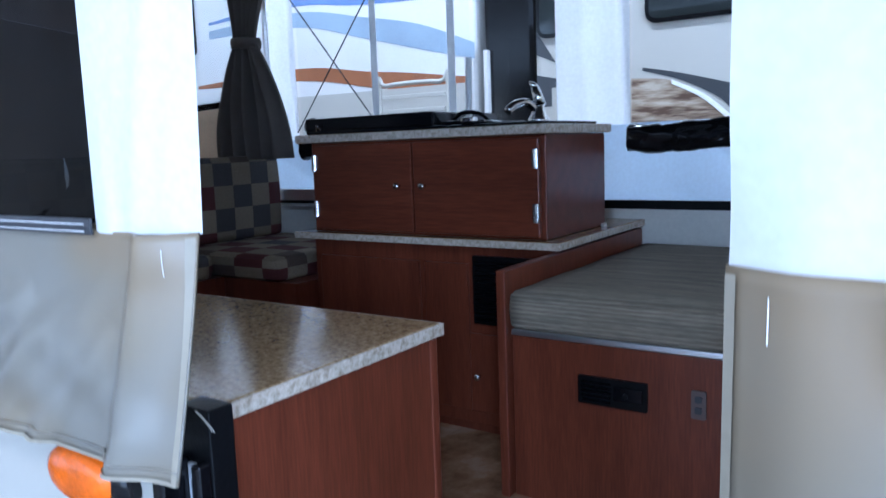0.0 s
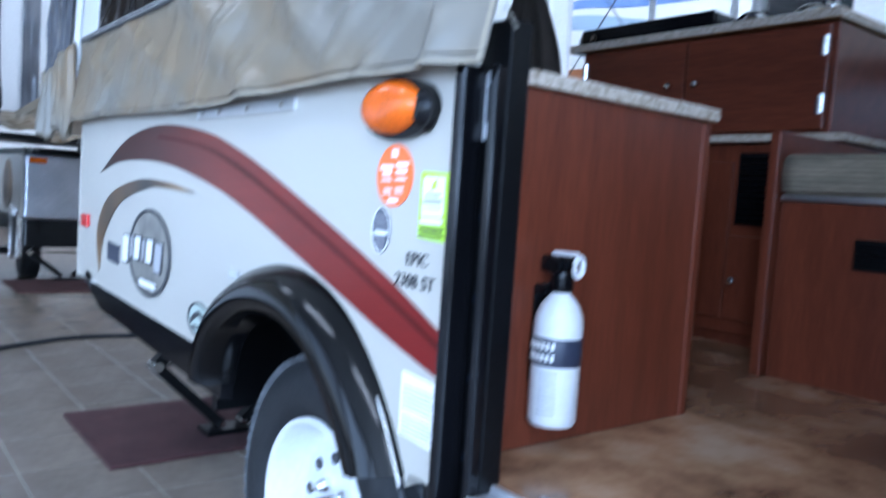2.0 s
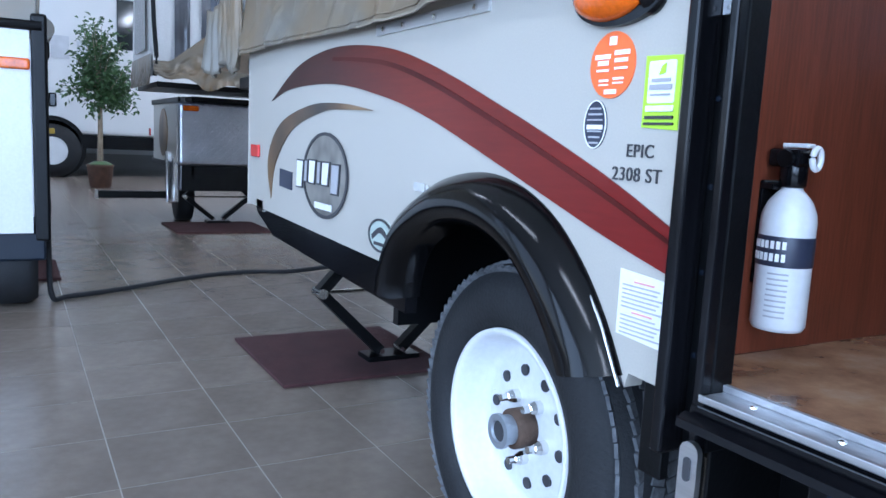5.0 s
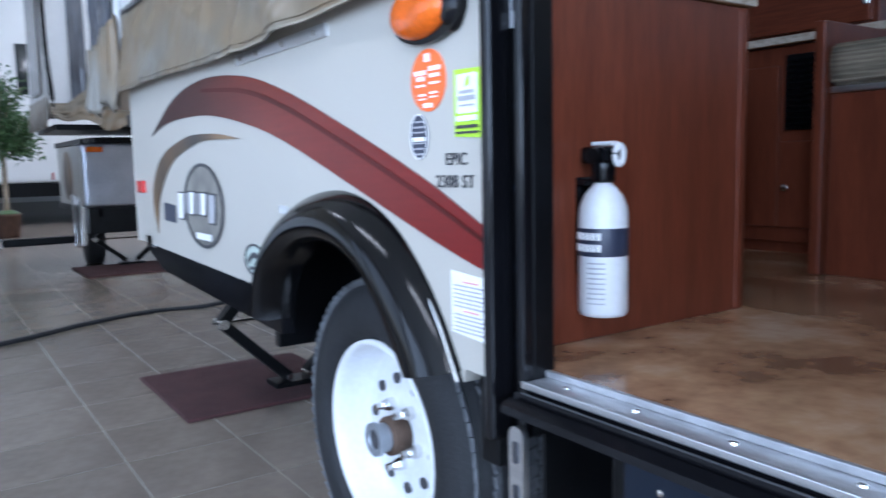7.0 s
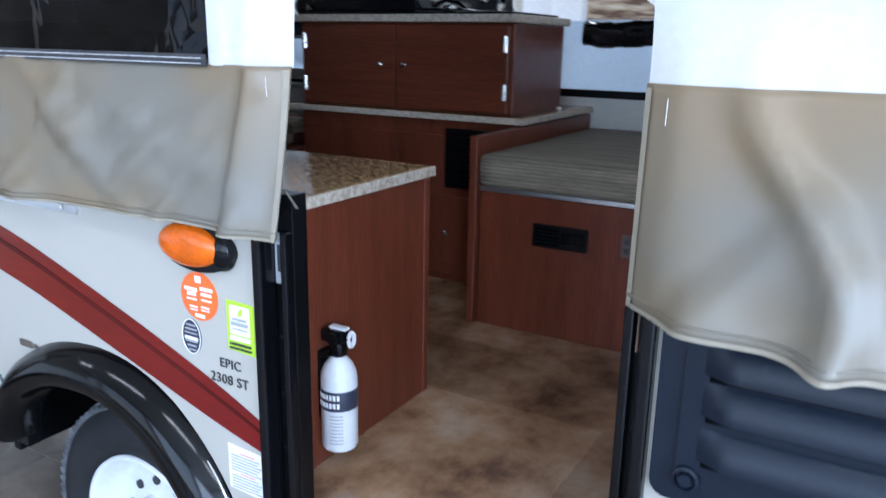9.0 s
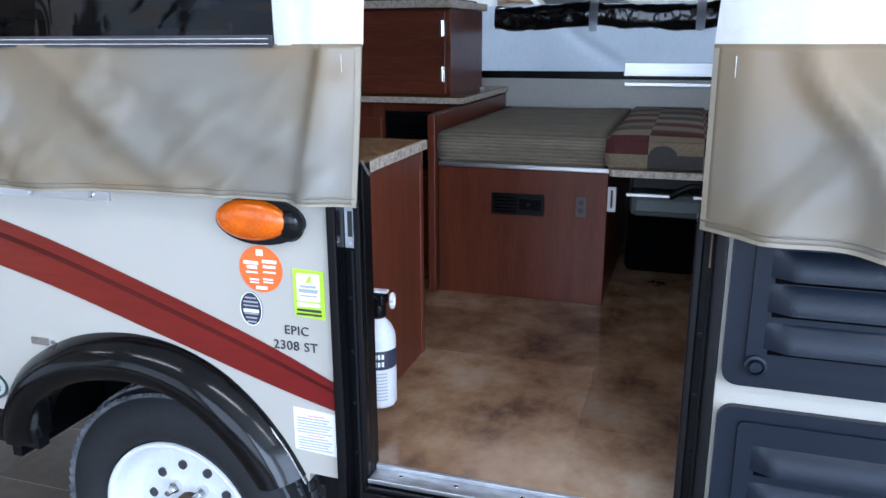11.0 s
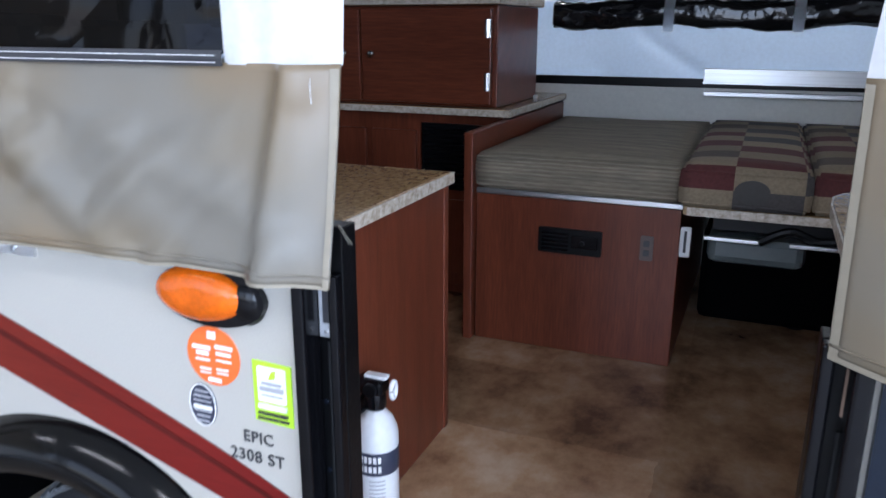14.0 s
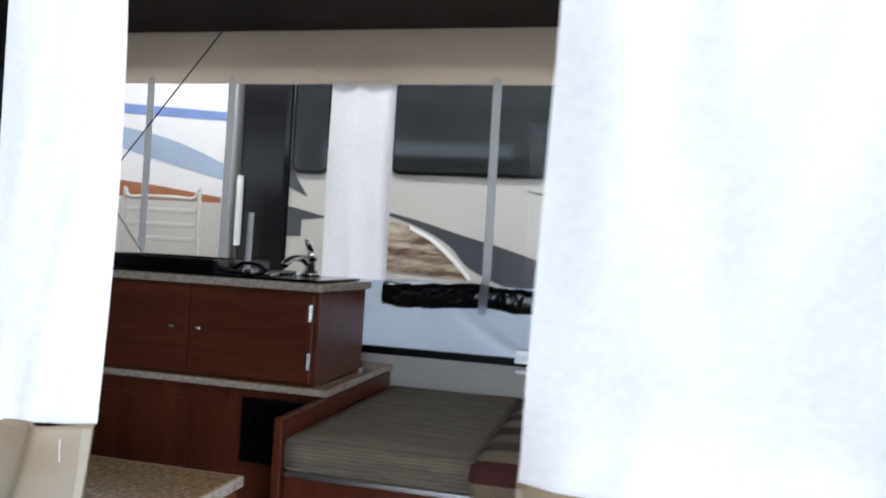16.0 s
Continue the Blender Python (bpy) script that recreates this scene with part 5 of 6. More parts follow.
# partition and bench
tagged(part("partition_panel", box(-0.200, -0.176, 1.022, 1.93, FL, 1.076, 0.003), M_WOOD), "cherry wood partition panel between galley and bench", "panel")
B = thing("bench_box", 0.07, 1.5, FL, "cherry wood bench box with vent and socket", "bench")
part("front", box(-0.173, 0.330, 1.046, 1.062, FL, 0.922, 0.002), M_WOOD, B)
part("side", box(0.310, 0.330, 1.063, 1.93, FL, 0.922, 0.002), M_WOOD, B)
part("top", box(-0.173, 0.330, 1.050, 1.93, 0.923, 0.933), M_WOODH, B)
part("edge_trim", box(-0.173, 0.333, 1.040, 1.0495, 0.923, 0.937, 0.003), M_ALU, B, "pale metal edge trim")
vt = part("vent", plate(rounded(-0.006, 0.151, 0.789, 0.852, 0.004), 1.038, 0.008), M_BLACKM, B, "black air vent panel")
for k in range(5):
    part("slat", box(0.004, 0.070, 1.033, 1.038, 0.797 + 0.010 * k, 0.802 + 0.010 * k), M_BLACK, vt)
part("inset", box(0.078, 0.142, 1.034, 1.038, 0.806, 0.838, 0.002), M_BLACK, vt)
part("button", lathe([(0.006, 0.0), (0.006, -0.004), (0.0, -0.004)], (0.105, 1.034, 0.82), "y", 14), M_BLACKM, vt)
so = part("socket", plate(rounded(0.242, 0.272, 0.793, 0.853, 0.004), 1.041, 0.005), mat("brown_socket_plate", (0.10, 0.07, 0.06), 0.4), B, "brown power socket")
for z0 in (0.805, 0.828):
    part("outlet", plate(rounded(0.250, 0.264, z0, z0 + 0.014, 0.003), 1.038, 0.003), M_INK, so)


def cushion(nm, x0, x1, y0, y1, z0, z1, m, label, group, seam=True, s=0.0):
    bm = box(x0, x1, y0, y1, z0, z1)
    bmesh.ops.subdivide_edges(bm, edges=bm.edges, cuts=9, use_grid_fill=True)
    cx, cy, cz = (x0 + x1) / 2, (y0 + y1) / 2, (z0 + z1) / 2
    for v in bm.verts:
        a_, b_, c_ = (v.co.x - cx) / (x1 - x0) * 2, (v.co.y - cy) / (y1 - y0) * 2, (v.co.z - cz) / (z1 - z0) * 2
        if c_ > 0.99:
            v.co.z += 0.008 * (1 - a_ ** 4) * (1 - b_ ** 6) + 0.003 * noise.noise(Vector((v.co.x * 6, v.co.y * 6, s)))
        if abs(b_) > 0.99:
            v.co.y += 0.006 * b_ * (1 - c_ * c_)
        if abs(a_) > 0.99:
            v.co.x += 0.003 * a_ * (1 - c_ * c_)
    es = [e for e in bm.edges if len(e.link_faces) == 2 and e.calc_face_angle(0) > 0.7]
    bmesh.ops.bevel(bm, geom=es, offset=0.008, segments=2, affect="EDGES", clamp_overlap=True)
    t = thing(nm, cx, cy, z0, label, "cushion", group)
    part("cover", bm, m, t, smooth=True)
    if seam:
        for zz in (z0 + 0.010, z1 - 0.008):
            part("piping", tube([(x0 + 0.006, y0 - 0.001, zz), (cx, y0 - 0.003, zz), (x1 - 0.006, y0 - 0.001, zz)], 0.003, 6, 4), m, t)
    return t


cushion("seat_cushion", -0.172, 0.322, 1.038, 1.935, 0.938, 1.026, M_TWEED, "olive grey ribbed cloth seat cushion on the bench", "seat cushions", s=1)
cushion("back_cushion", 0.327, 0.590, 0.975, 1.935, 0.947, 1.035, M_CHECK, "maroon and tan checked cushion over the table board", "checked cushions", s=2)
cushion("back_cushion", 0.596, 0.845, 0.985, 1.935, 0.947, 1.035, M_CHECK, "maroon and tan checked cushion over the table board", "checked cushions", s=3)
cushion("seat_cushion", 0.852, 1.40, 1.038, 1.935, 0.947, 1.026, M_TWEED, "olive grey ribbed cloth seat cushion on the far bench", "seat cushions", s=4)
for n_, cx_ in enumerate((0.475, 0.70)):
    cu_ = [o for o in bpy.data.objects if o.name.startswith('back_cushion')][n_]
    part('woven_oval', plate(oval(cx_, 0.990, 0.036, 0.026), 0.9655 + 0.010 * n_, 0.003), mat('slate_thread', (0.07, 0.066, 0.062), 0.9), cu_)
D = thing("table_board", 0.6, 1.45, 0.925, "lowered dinette table board with beige edge", "table")
part("board", box(0.336, 0.90, 0.985, 1.93, 0.925, 0.946, 0.004), M_GRANITE, D)
part("rail", box(0.40, 0.90, 1.00, 1.02, 0.895, 0.924, 0.003), M_BLACKM, D)
part("edge_band", box(0.345, 0.90, 0.980, 0.9845, 0.926, 0.945, 0.001), M_EDGE, D, "pale speckled edge band")
part("rail", box(0.385, 0.50, 0.985, 0.999, 0.873, 0.882, 0.002), M_ALU, D)
part("rail", box(0.56, 0.66, 0.985, 0.999, 0.873, 0.882, 0.002), M_ALU, D)
part("folded_leg", tube([(0.50, 1.0, 0.875), (0.56, 1.0, 0.905), (0.62, 1.0, 0.888), (0.70, 1.0, 0.905)], 0.010), M_BLACKM, D)
part("catch", box(0.334, 0.358, 1.000, 1.012, 0.823, 0.893, 0.003), M_FARW, D, "white catch plate")
part("slot", box(0.343, 0.349, 0.998, 1.000, 0.835, 0.885), M_INK, D)
part("leg", rod((0.62, 1.45, FL), (0.62, 1.45, 0.925), 0.025), M_BLACKM, D)
R = thing("storage_bin", 0.60, 1.35, FL, "translucent grey storage bin under the table", "bin")
part("body", box(0.39, 0.60, 1.06, 1.45, 0.80, 0.87, 0.02), mat("grey_bin_plastic", (0.10, 0.12, 0.12), 0.35), R)
# black block added for the dark void under the table, not a bin
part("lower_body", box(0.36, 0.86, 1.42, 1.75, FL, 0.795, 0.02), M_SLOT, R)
E2 = thing("bench_box", 1.15, 1.5, FL, "cherry wood far bench box", "bench")
part("front", box(0.87, 1.40, 1.046, 1.062, FL, 0.93, 0.002), M_WOOD, E2)
part("side", box(0.87, 0.89, 1.063, 1.93, FL, 0.93, 0.002), M_WOOD, E2)
part("top", box(0.87, 1.40, 1.05, 1.93, 0.931, 0.946), M_WOODH, E2)

# round-cornered counter on the right of the door
Q = thing("side_cabinet", 0.9, 0.4, FL, "cherry wood cabinet with rounded beige top", "cabinet")
part("side", box(0.625, 0.645, 0.062, 0.62, FL, 1.030, 0.002), M_WOOD, Q)
part("front", box(0.646, 1.35, 0.60, 0.62, FL, 1.030, 0.002), M_WOOD, Q)
bm = bmesh.new()
pts = [(0.597, 0.062), (1.40, 0.062), (1.40, 0.70), (0.70, 0.70), (0.655, 0.692), (0.622, 0.672), (0.603, 0.635), (0.597, 0.57)]
f = bm.faces.new([bm.verts.new((x, y, 1.032)) for x, y in pts])
r = bmesh.ops.extrude_face_region(bm, geom=[f])
bmesh.ops.translate(bm, verts=[v for v in r["geom"] if isinstance(v, bmesh.types.BMVert)], vec=(0, 0, 0.028))
sw = thing("worktop", 1.0, 0.4, 1.032, "speckled beige worktop with rounded corner", "worktop")
part("slab", bm, M_GRANITE, sw)
edge_line = [(0.5965, 0.064), (0.5965, 0.57), (0.6025, 0.635), (0.6215, 0.6725), (0.6545, 0.6925), (0.70, 0.7005), (1.40, 0.7005)]
bm = bmesh.new()
for (xa, ya), (xb, yb) in zip(edge_line, edge_line[1:]):
    d = Vector((yb - ya, xa - xb, 0)).normalized() * -0.003
    vs = [bm.verts.new(p) for p in ((xa, ya, 1.040), (xb, yb, 1.040), (xb, yb, 1.059), (xa, ya, 1.059))]
    ws = [bm.verts.new(Vector(v.co) + d) for v in vs]
    bm.faces.new(vs)
    bm.faces.new(ws)
    for k in range(4):
        bm.faces.new((vs[k], vs[(k + 1) % 4], ws[(k + 1) % 4], ws[k]))
part("edge_band", bm, M_EDGE, sw, "pale speckled edge band")

# rear dinette cushions
cushion("seat_cushion", -1.86, -1.20, 1.30, 1.90, 0.93, 1.01, M_CHECK, "dark checked seat cushion in the rear dinette", "rear cushions", s=5)
cushion("seat_cushion", -1.86, -1.50, 0.62, 1.27, 0.93, 1.01, M_CHECK, "dark checked seat cushion in the rear dinette", "rear cushions", s=6)
cushion("back_cushion", -1.86, -1.74, 0.62, 1.27, 1.012, 1.36, M_CHECKS, "checked back cushion standing at the rear bunk", "rear cushions", False, 7)
cushion("back_cushion", -1.86, -1.74, 1.29, 1.85, 1.012, 1.34, M_CHECKS, "checked back cushion standing at the rear bunk", "rear cushions", False, 8)
Z = thing("bench_box", -1.5, 1.3, FL, "cherry wood rear dinette box", "bench")
part("body", box(-1.865, -1.49, 0.62, 1.93, FL, 0.928, 0.003), M_WOOD, Z)
part("body", box(-1.488, -1.13, 1.31, 1.93, FL, 0.928, 0.003), M_WOOD, Z)


# curtains
def curtain(x, y, top, bottom, wide, waist, zw, label, s):
    def f(u, v):
        z = bottom + (top - bottom) * v
        if z > zw:
            w = waist + (wide - waist) * ((z - zw) / (top - zw)) ** 1.2
        else:
            k = (zw - z) / (zw - bottom)
            w = waist + (wide * 0.92 - waist) * math.sin(min(1, k * 1.15) * math.pi / 2) ** 0.9
        lean = 0.10 * max(0, (z - zw) / (top - zw)) ** 1.5
        return (x + (u - 0.5) * w + lean * s, y + 0.022 * math.sin(u * 34 + v * 1.5) * (0.5 + w / wide) + 0.02 * noise.noise(Vector((u * 4, v * 3, x))), z)
    t = thing("curtain", x, y, bottom, label, "curtain", "curtains")
    part("cloth", sheet(f, 70, 50, 0.004), M_CURT, t, smooth=True)
    part("tie", lathe([(waist / 2 + 0.004, zw - 0.02), (waist / 2 + 0.008, zw), (waist / 2 + 0.004, zw + 0.02)], (x, y + 0.01, 0), "z", 20), M_CURT, t, smooth=True)
    return t


curtain(-1.755, 1.72, 2.36, 1.335, 0.46, 0.11, 1.80, "brown taupe curtain tied in at the middle", 1)
curtain(1.30, 1.80, 2.36, 1.25, 0.40, 0.12, 1.78, "brown taupe curtain tied in at the middle", -1)

# lift cables
for i, (p, q) in enumerate((((-0.93, 1.90, 2.35), (-1.68, 1.92, 1.44)), ((-1.80, 1.90, 2.15), (-1.25, 1.92, 1.46)))):
    tagged(part("lift_cable", tube([p, q], 0.0026, 6, 2), M_INK), "thin black lift cable", "cable", "lift cables")


# ---- beyond the far windows ----
def rv(name, x0, x1, y0, y1, z0, z1, m, label):
    t = thing(name, (x0 + x1) / 2, (y0 + y1) / 2, 0, label, "trailer")
    part("body", box(x0, x1, y0, y1, z0, z1, 0.05, 3), m, t)
    for xx in ((x0 + x1) / 2 - 0.45, (x0 + x1) / 2 + 0.45):
        w = part("tyre", lathe([(0.18, 0.0), (0.30, 0.01), (0.34, 0.05), (0.34, 0.18), (0.30, 0.22), (0.18, 0.22)], (xx, y0 + 0.02, 0.34), "y", 32, caps=False), M_BLACKRUB, t, smooth=True)
        part("rim", lathe([(0.18, 0.03), (0.15, 0.06), (0.0, 0.06)], (xx, y0 + 0.02, 0.34), "y", 24), M_RIM, w)
    part("skirt", box(x0 + 0.1, x1 - 0.1, y0 + 0.05, y1 - 0.05, z0 - 0.12, z0), M_BLACKM, t)
    return t


def rv_window(t, x0, x1, z0, z1, y):
    w = part("window", plate(rounded(x0, x1, z0, z1, 0.07), y - 0.02, 0.02), M_BLACK, t, "dark tinted window")
    part("pane", plate(rounded(x0 + 0.025, x1 - 0.025, z0 + 0.025, z1 - 0.025, 0.05), y - 0.024, 0.004), M_DKGLASS, w)


RY = 4.2
V = rv("travel_trailer", -1.72, 6.5, RY, RY + 2.4, 0.6, 3.3, M_FARG, "cream travel trailer with charcoal swooshes and dark windows")
rv_window(V, -0.96, 0.80, 2.045, 2.72, RY)
rv_window(V, -1.69, -1.40, 2.03, 2.70, RY)
part("swoosh", ribbon([(-0.98, 1.79), (-0.75, 1.742), (-0.45, 1.66), (-0.1, 1.57), (0.275, 1.45), (0.55, 1.38)], [(-0.98, 1.77), (-0.75, 1.70), (-0.52, 1.58), (-0.36, 1.43), (0.0, 1.30), (0.55, 1.25)], RY - 0.001), M_CHAR, V, "charcoal swoosh")
part("fan_swoosh", ribbon([(-1.05, 1.73), (-0.80, 1.70), (-0.60, 1.60), (-0.42, 1.44), (-0.36, 1.36)], [(-1.05, 1.40), (-0.85, 1.38), (-0.65, 1.37), (-0.5, 1.36), (-0.36, 1.35)], RY - 0.001), M_TAUPE, V, "brown streaked fan graphic")
part("fan_edge", ribbon([(-0.80, 1.705), (-0.60, 1.605), (-0.42, 1.445), (-0.35, 1.36)], [(-0.80, 1.68), (-0.62, 1.585), (-0.45, 1.435), (-0.38, 1.36)], RY - 0.004), M_PAPER, V)
part("line_swoosh", ribbon([(-0.02, 1.97), (0.5, 1.87), (1.08, 1.745), (1.7, 1.60)], [(-0.02, 1.965), (0.5, 1.835), (1.08, 1.665), (1.7, 1.48)], RY - 0.001), M_CHAR, V, "thin charcoal line graphic")
part("thorn", plate([(-1.70, 2.10), (-1.684, 2.058), (-1.56, 1.87), (-1.70, 1.93)], RY - 0.003, 0.003), M_CHAR, V)
part("thorn", plate([(-1.70, 1.80), (-1.40, 1.733), (-1.594, 1.71), (-1.594, 1.59), (-1.70, 1.59)], RY - 0.003, 0.003), M_CHAR, V)
part("thorn", plate([(-1.28, 1.92), (-1.10, 1.86), (-1.10, 1.82)], RY - 0.003, 0.003), M_CHAR, V)
part("seam", box(1.075, 1.085, RY - 0.004, RY, 0.7, 3.2), M_GREYINK, V)
part("seam", box(-1.265, -1.255, RY - 0.004, RY, 0.7, 3.2), M_GREYINK, V)
part("bay_end", box(-2.12, -1.725, RY + 0.02, RY + 1.8, 0.65, 3.15, 0.04), M_BLACK, V, "black painted end cap")
part("edge_light", box(-2.10, -2.07, RY - 0.02, RY + 0.02, 1.5, 2.0), M_FARW, V)

W = rv("fifth_wheel_trailer", -9.6, -2.2, RY + 0.05, RY + 2.5, 0.9, 3.6, M_FARW, "white fifth-wheel trailer with blue and rust swooshes")
part("blue_line", ribbon([(-5.0, 2.52), (-3.9, 2.60), (-3.22, 2.53), (-2.2, 2.46)], [(-5.0, 2.50), (-3.9, 2.53), (-3.22, 2.455), (-2.2, 2.40)], RY + 0.049), M_BLUEG, W, "blue line graphic")
part("slate_swoosh", ribbon([(-5.0, 2.45), (-3.9, 2.48), (-3.2, 2.36), (-2.68, 2.25), (-2.21, 2.07)], [(-5.0, 2.38), (-3.9, 2.36), (-3.2, 2.20), (-2.6, 2.05), (-2.21, 1.96)], RY + 0.049), M_SLATEG, W, "slate blue swoosh")
part("rust_swoosh", ribbon([(-5.2, 1.98), (-3.9, 2.03), (-3.19, 1.95), (-2.8, 1.91), (-2.26, 1.84)], [(-5.2, 1.95), (-3.9, 1.93), (-3.18, 1.83), (-2.7, 1.76), (-2.26, 1.73)], RY + 0.049), M_RUSTG, W, "rust brown swoosh")
part("lower_paint", box(-9.4, -2.25, RY + 0.044, RY + 0.05, 0.95, 1.80), M_FARG, W, "cream lower paint")
rv_window(W, -5.95, -5.18, 2.25, 2.95, RY + 0.05)
part("dark_line", ribbon([(-7, 1.70), (-5.4, 1.80), (-4.3, 1.66)], [(-7, 1.66), (-5.4, 1.72), (-4.3, 1.64)], RY + 0.042), M_CHAR, W)
lad = thing("folding_chair", -2.6, 4.0, 0.9, "white slatted folding rack by the trailers", "rack")
for zz in (1.50, 1.60, 1.70):
    part("slat", box(-2.85, -2.30, 3.98, 4.0, zz, zz + 0.03, 0.004), M_FARG, lad)
part("frame", tube([(-2.88, 4.0, 0.0), (-2.88, 4.0, 1.72), (-2.82, 4.0, 1.80), (-2.35, 4.0, 1.80), (-2.28, 4.0, 1.72), (-2.28, 4.0, 0.0)], 0.016), M_FARG, lad)

# ---- neighbours down the aisle ----
L = thing("pop_up_trailer", -4.5, -1.6, 0, "white camping trailer with black corner trim, closed end", "trailer")
part("body", box(-6.6, -2.95, -2.7, -0.66, 0.40, 1.12, 0.02), M_FARW, L)
part("corner_trim", box(-2.985, -2.935, -0.70, -0.640, 0.30, 1.22, 0.012), M_BLACKM, L)
part("corner_trim", box(-3.10, -3.05, -0.665, -0.645, 0.30, 1.18, 0.006), M_BLACKM, L)
part("lower_skirt", box(-6.5, -2.94, -2.6, -0.66, 0.22, 0.335, 0.01), M_DARKPL, L)
part("end_panel", box(-2.952, -2.940, -2.65, -0.705, 0.335, 1.15), M_FARW, L)
part("marker_lamp", box(-3.13, -3.08, -0.655, -0.635, 0.53, 0.60, 0.008), M_AMBER, L)
part("marker_lamp", box(-2.945, -2.925, -0.82, -0.705, 0.995, 1.040, 0.008), M_AMBER, L)
part("latch", box(-3.20, -3.14, -0.655, -0.64, 0.98, 1.05, 0.006), M_CHROME, L)
part("edge_trim", rod((-2.94, -2.6, 1.17), (-2.94, -0.66, 1.17), 0.02), M_BLACKM, L)
part("canvas", sheet(lambda u, v: (-2.99 - 0.9 * u + 0.02 * fold(u * 3, v * 3, 1), -0.68 + 0.01 * fold(u * 4, v * 3, 2.5), 1.14 + 1.1 * v), 20, 16, 0.01), M_TAN, L, "tan canvas wall", smooth=True)
part("canvas", sheet(lambda u, v: (-2.98, -0.68 - 1.9 * u, 1.14 + 1.1 * v), 8, 8, 0), M_TAN, L, smooth=True)
part("roof", box(-6.6, -2.85, -2.8, -0.6, 2.24, 2.32, 0.02), M_FARW, L)
part("wheel", lathe([(0.12, 0.0), (0.185, -0.01), (0.205, 0.03), (0.205, 0.13), (0.185, 0.17), (0.12, 0.16)], (-3.17, -0.86, 0.205), "y", 36, caps=False), M_BLACKRUB, L, "black tyre", smooth=True)
part("side_moulding", box(-6.4, -3.12, -0.659, -0.630, 0.40, 0.46, 0.006), M_BLACKM, L)
part("side_moulding", box(-6.4, -3.12, -0.659, -0.625, 1.06, 1.13, 0.008), M_BLACKM, L)
part("side_panel", box(-6.4, -3.12, -0.659, -0.638, 0.465, 1.055, 0.004), M_FARG, L, "cream side panel")
part("awning_bag", rod((-6.2, -0.645, 1.20), (-3.3, -0.645, 1.20), 0.05, 14), M_TAN, L, "rolled tan awning bag")
part("clip", box(-3.22, -3.17, -0.630, -0.600, 0.86, 0.92, 0.006), M_BLACK, L)
part("yellow_tag", box(-3.42, -3.38, -0.636, -0.600, 0.74, 0.765, 0.003), mat("yellow_tag_plastic", (0.55, 0.38, 0.03), 0.5), L, "yellow plastic tag")
part("side_trim", box(-6.4, -3.2, -0.66, -0.652, 0.56, 0.60), M_BLACKM, L)

for o in L.children:
    o.location.y += 0.10

P = thing("pop_up_trailer", -7.4, 1.4, 0, "pop-up camping trailer with a diamond plate front box", "trailer")
part("body", box(-7.3, -5.95, 0.40, 2.3, 0.45, 1.05, 0.03), M_FARG, P, "cream lower body")
part("body_trim", box(-7.3, -5.95, 0.385, 0.399, 1.00, 1.045, 0.004), M_BLACKM, P)
part("body_trim", box(-7.3, -5.95, 0.385, 0.399, 0.45, 0.50, 0.004), M_BLACKM, P)
fb = part("front_box", box(-5.94, -5.70, 0.47, 2.2, 0.50, 1.00, 0.03, 3), M_PLATE, P, "diamond plate front box")
bm = bmesh.new()
for i in range(22):
    for j in range(14):
        m = Matrix.Translation((-5.698, 0.53 + 0.034 * i, 0.535 + 0.034 * j)) @ Matrix.Rotation(radians(45 if (i + j) % 2 else -45), 4, "X")
        bmesh.ops.create_cube(bm, size=1, matrix=m @ Matrix.Diagonal((0.010, 0.032, 0.009, 1)))
tagged(part("raised_diamond", bm, M_PLATE, fb), kind="stuff")
part("top_trim", box(-5.96, -5.69, 0.44, 2.22, 1.00, 1.045, 0.012), M_BLACKM, P)
part("corner_trim", box(-5.96, -5.72, 0.44, 0.475, 0.42, 1.0, 0.006), M_BLACKM, P)
part("marker_lamp", box(-5.70, -5.68, 0.505, 0.625, 0.93, 0.972, 0.008), M_AMBER, P)
part("under_box", box(-5.95, -5.72, 0.5, 2.2, 0.30, 0.50), M_BLACKM, P)
part("round_panel", lathe([(0.20, 0.33), (0.20, 0.325), (0.0, 0.325)], (-6.3, 0, 0.75), "y", 28), M_GOLD, P)
part("marker_lamp", box(-6.15, -6.10, 0.318, 0.33, 0.72, 0.78, 0.006), M_RED, P)
part("draw_bar", box(-6.36, -6.26, -0.06, 0.60, 0.19, 0.25, 0.01), M_BLACKM, P)
part("bar_cap", box(-6.37, -6.25, -0.075, -0.0605, 0.185, 0.255, 0.004), M_FARW, P)
part("stand", box(-6.06, -5.98, 0.30, 0.36, 0.18, 0.6, 0.01), M_CHROME, P)
part("wheel", lathe([(0.15, 0.0), (0.2, 0.01), (0.2, 0.13), (0.15, 0.14)], (-6.3, 0.42, 0.2), "y", 24), M_BLACKRUB, P, smooth=True)


EX = -5.40


def end_wall(u, v):
    y = 0.12 + 2.0 * u
    return (EX + 0.015 * fold(u * 4, v * 3, 7.7), y, 1.22 + 1.55 * v)


def end_skirt(u, v):
    y = 0.10 + 2.0 * u
    top = min(1.95, 1.27 + 0.80 * max(0.0, y - 0.22))
    low = 1.125 + 0.035 * math.sin(y * 9) + 0.02 * math.sin(y * 23)
    out = 0.055 * abs(fold(u * 7, v * 2.5 - 2 * u, 2.2)) + 0.03 * abs(fold(u * 16, v * 3, 5.5))
    return (EX + 0.03 + (out + 0.05) * (1 - 0.8 * v), y, low + (top - low) * v)


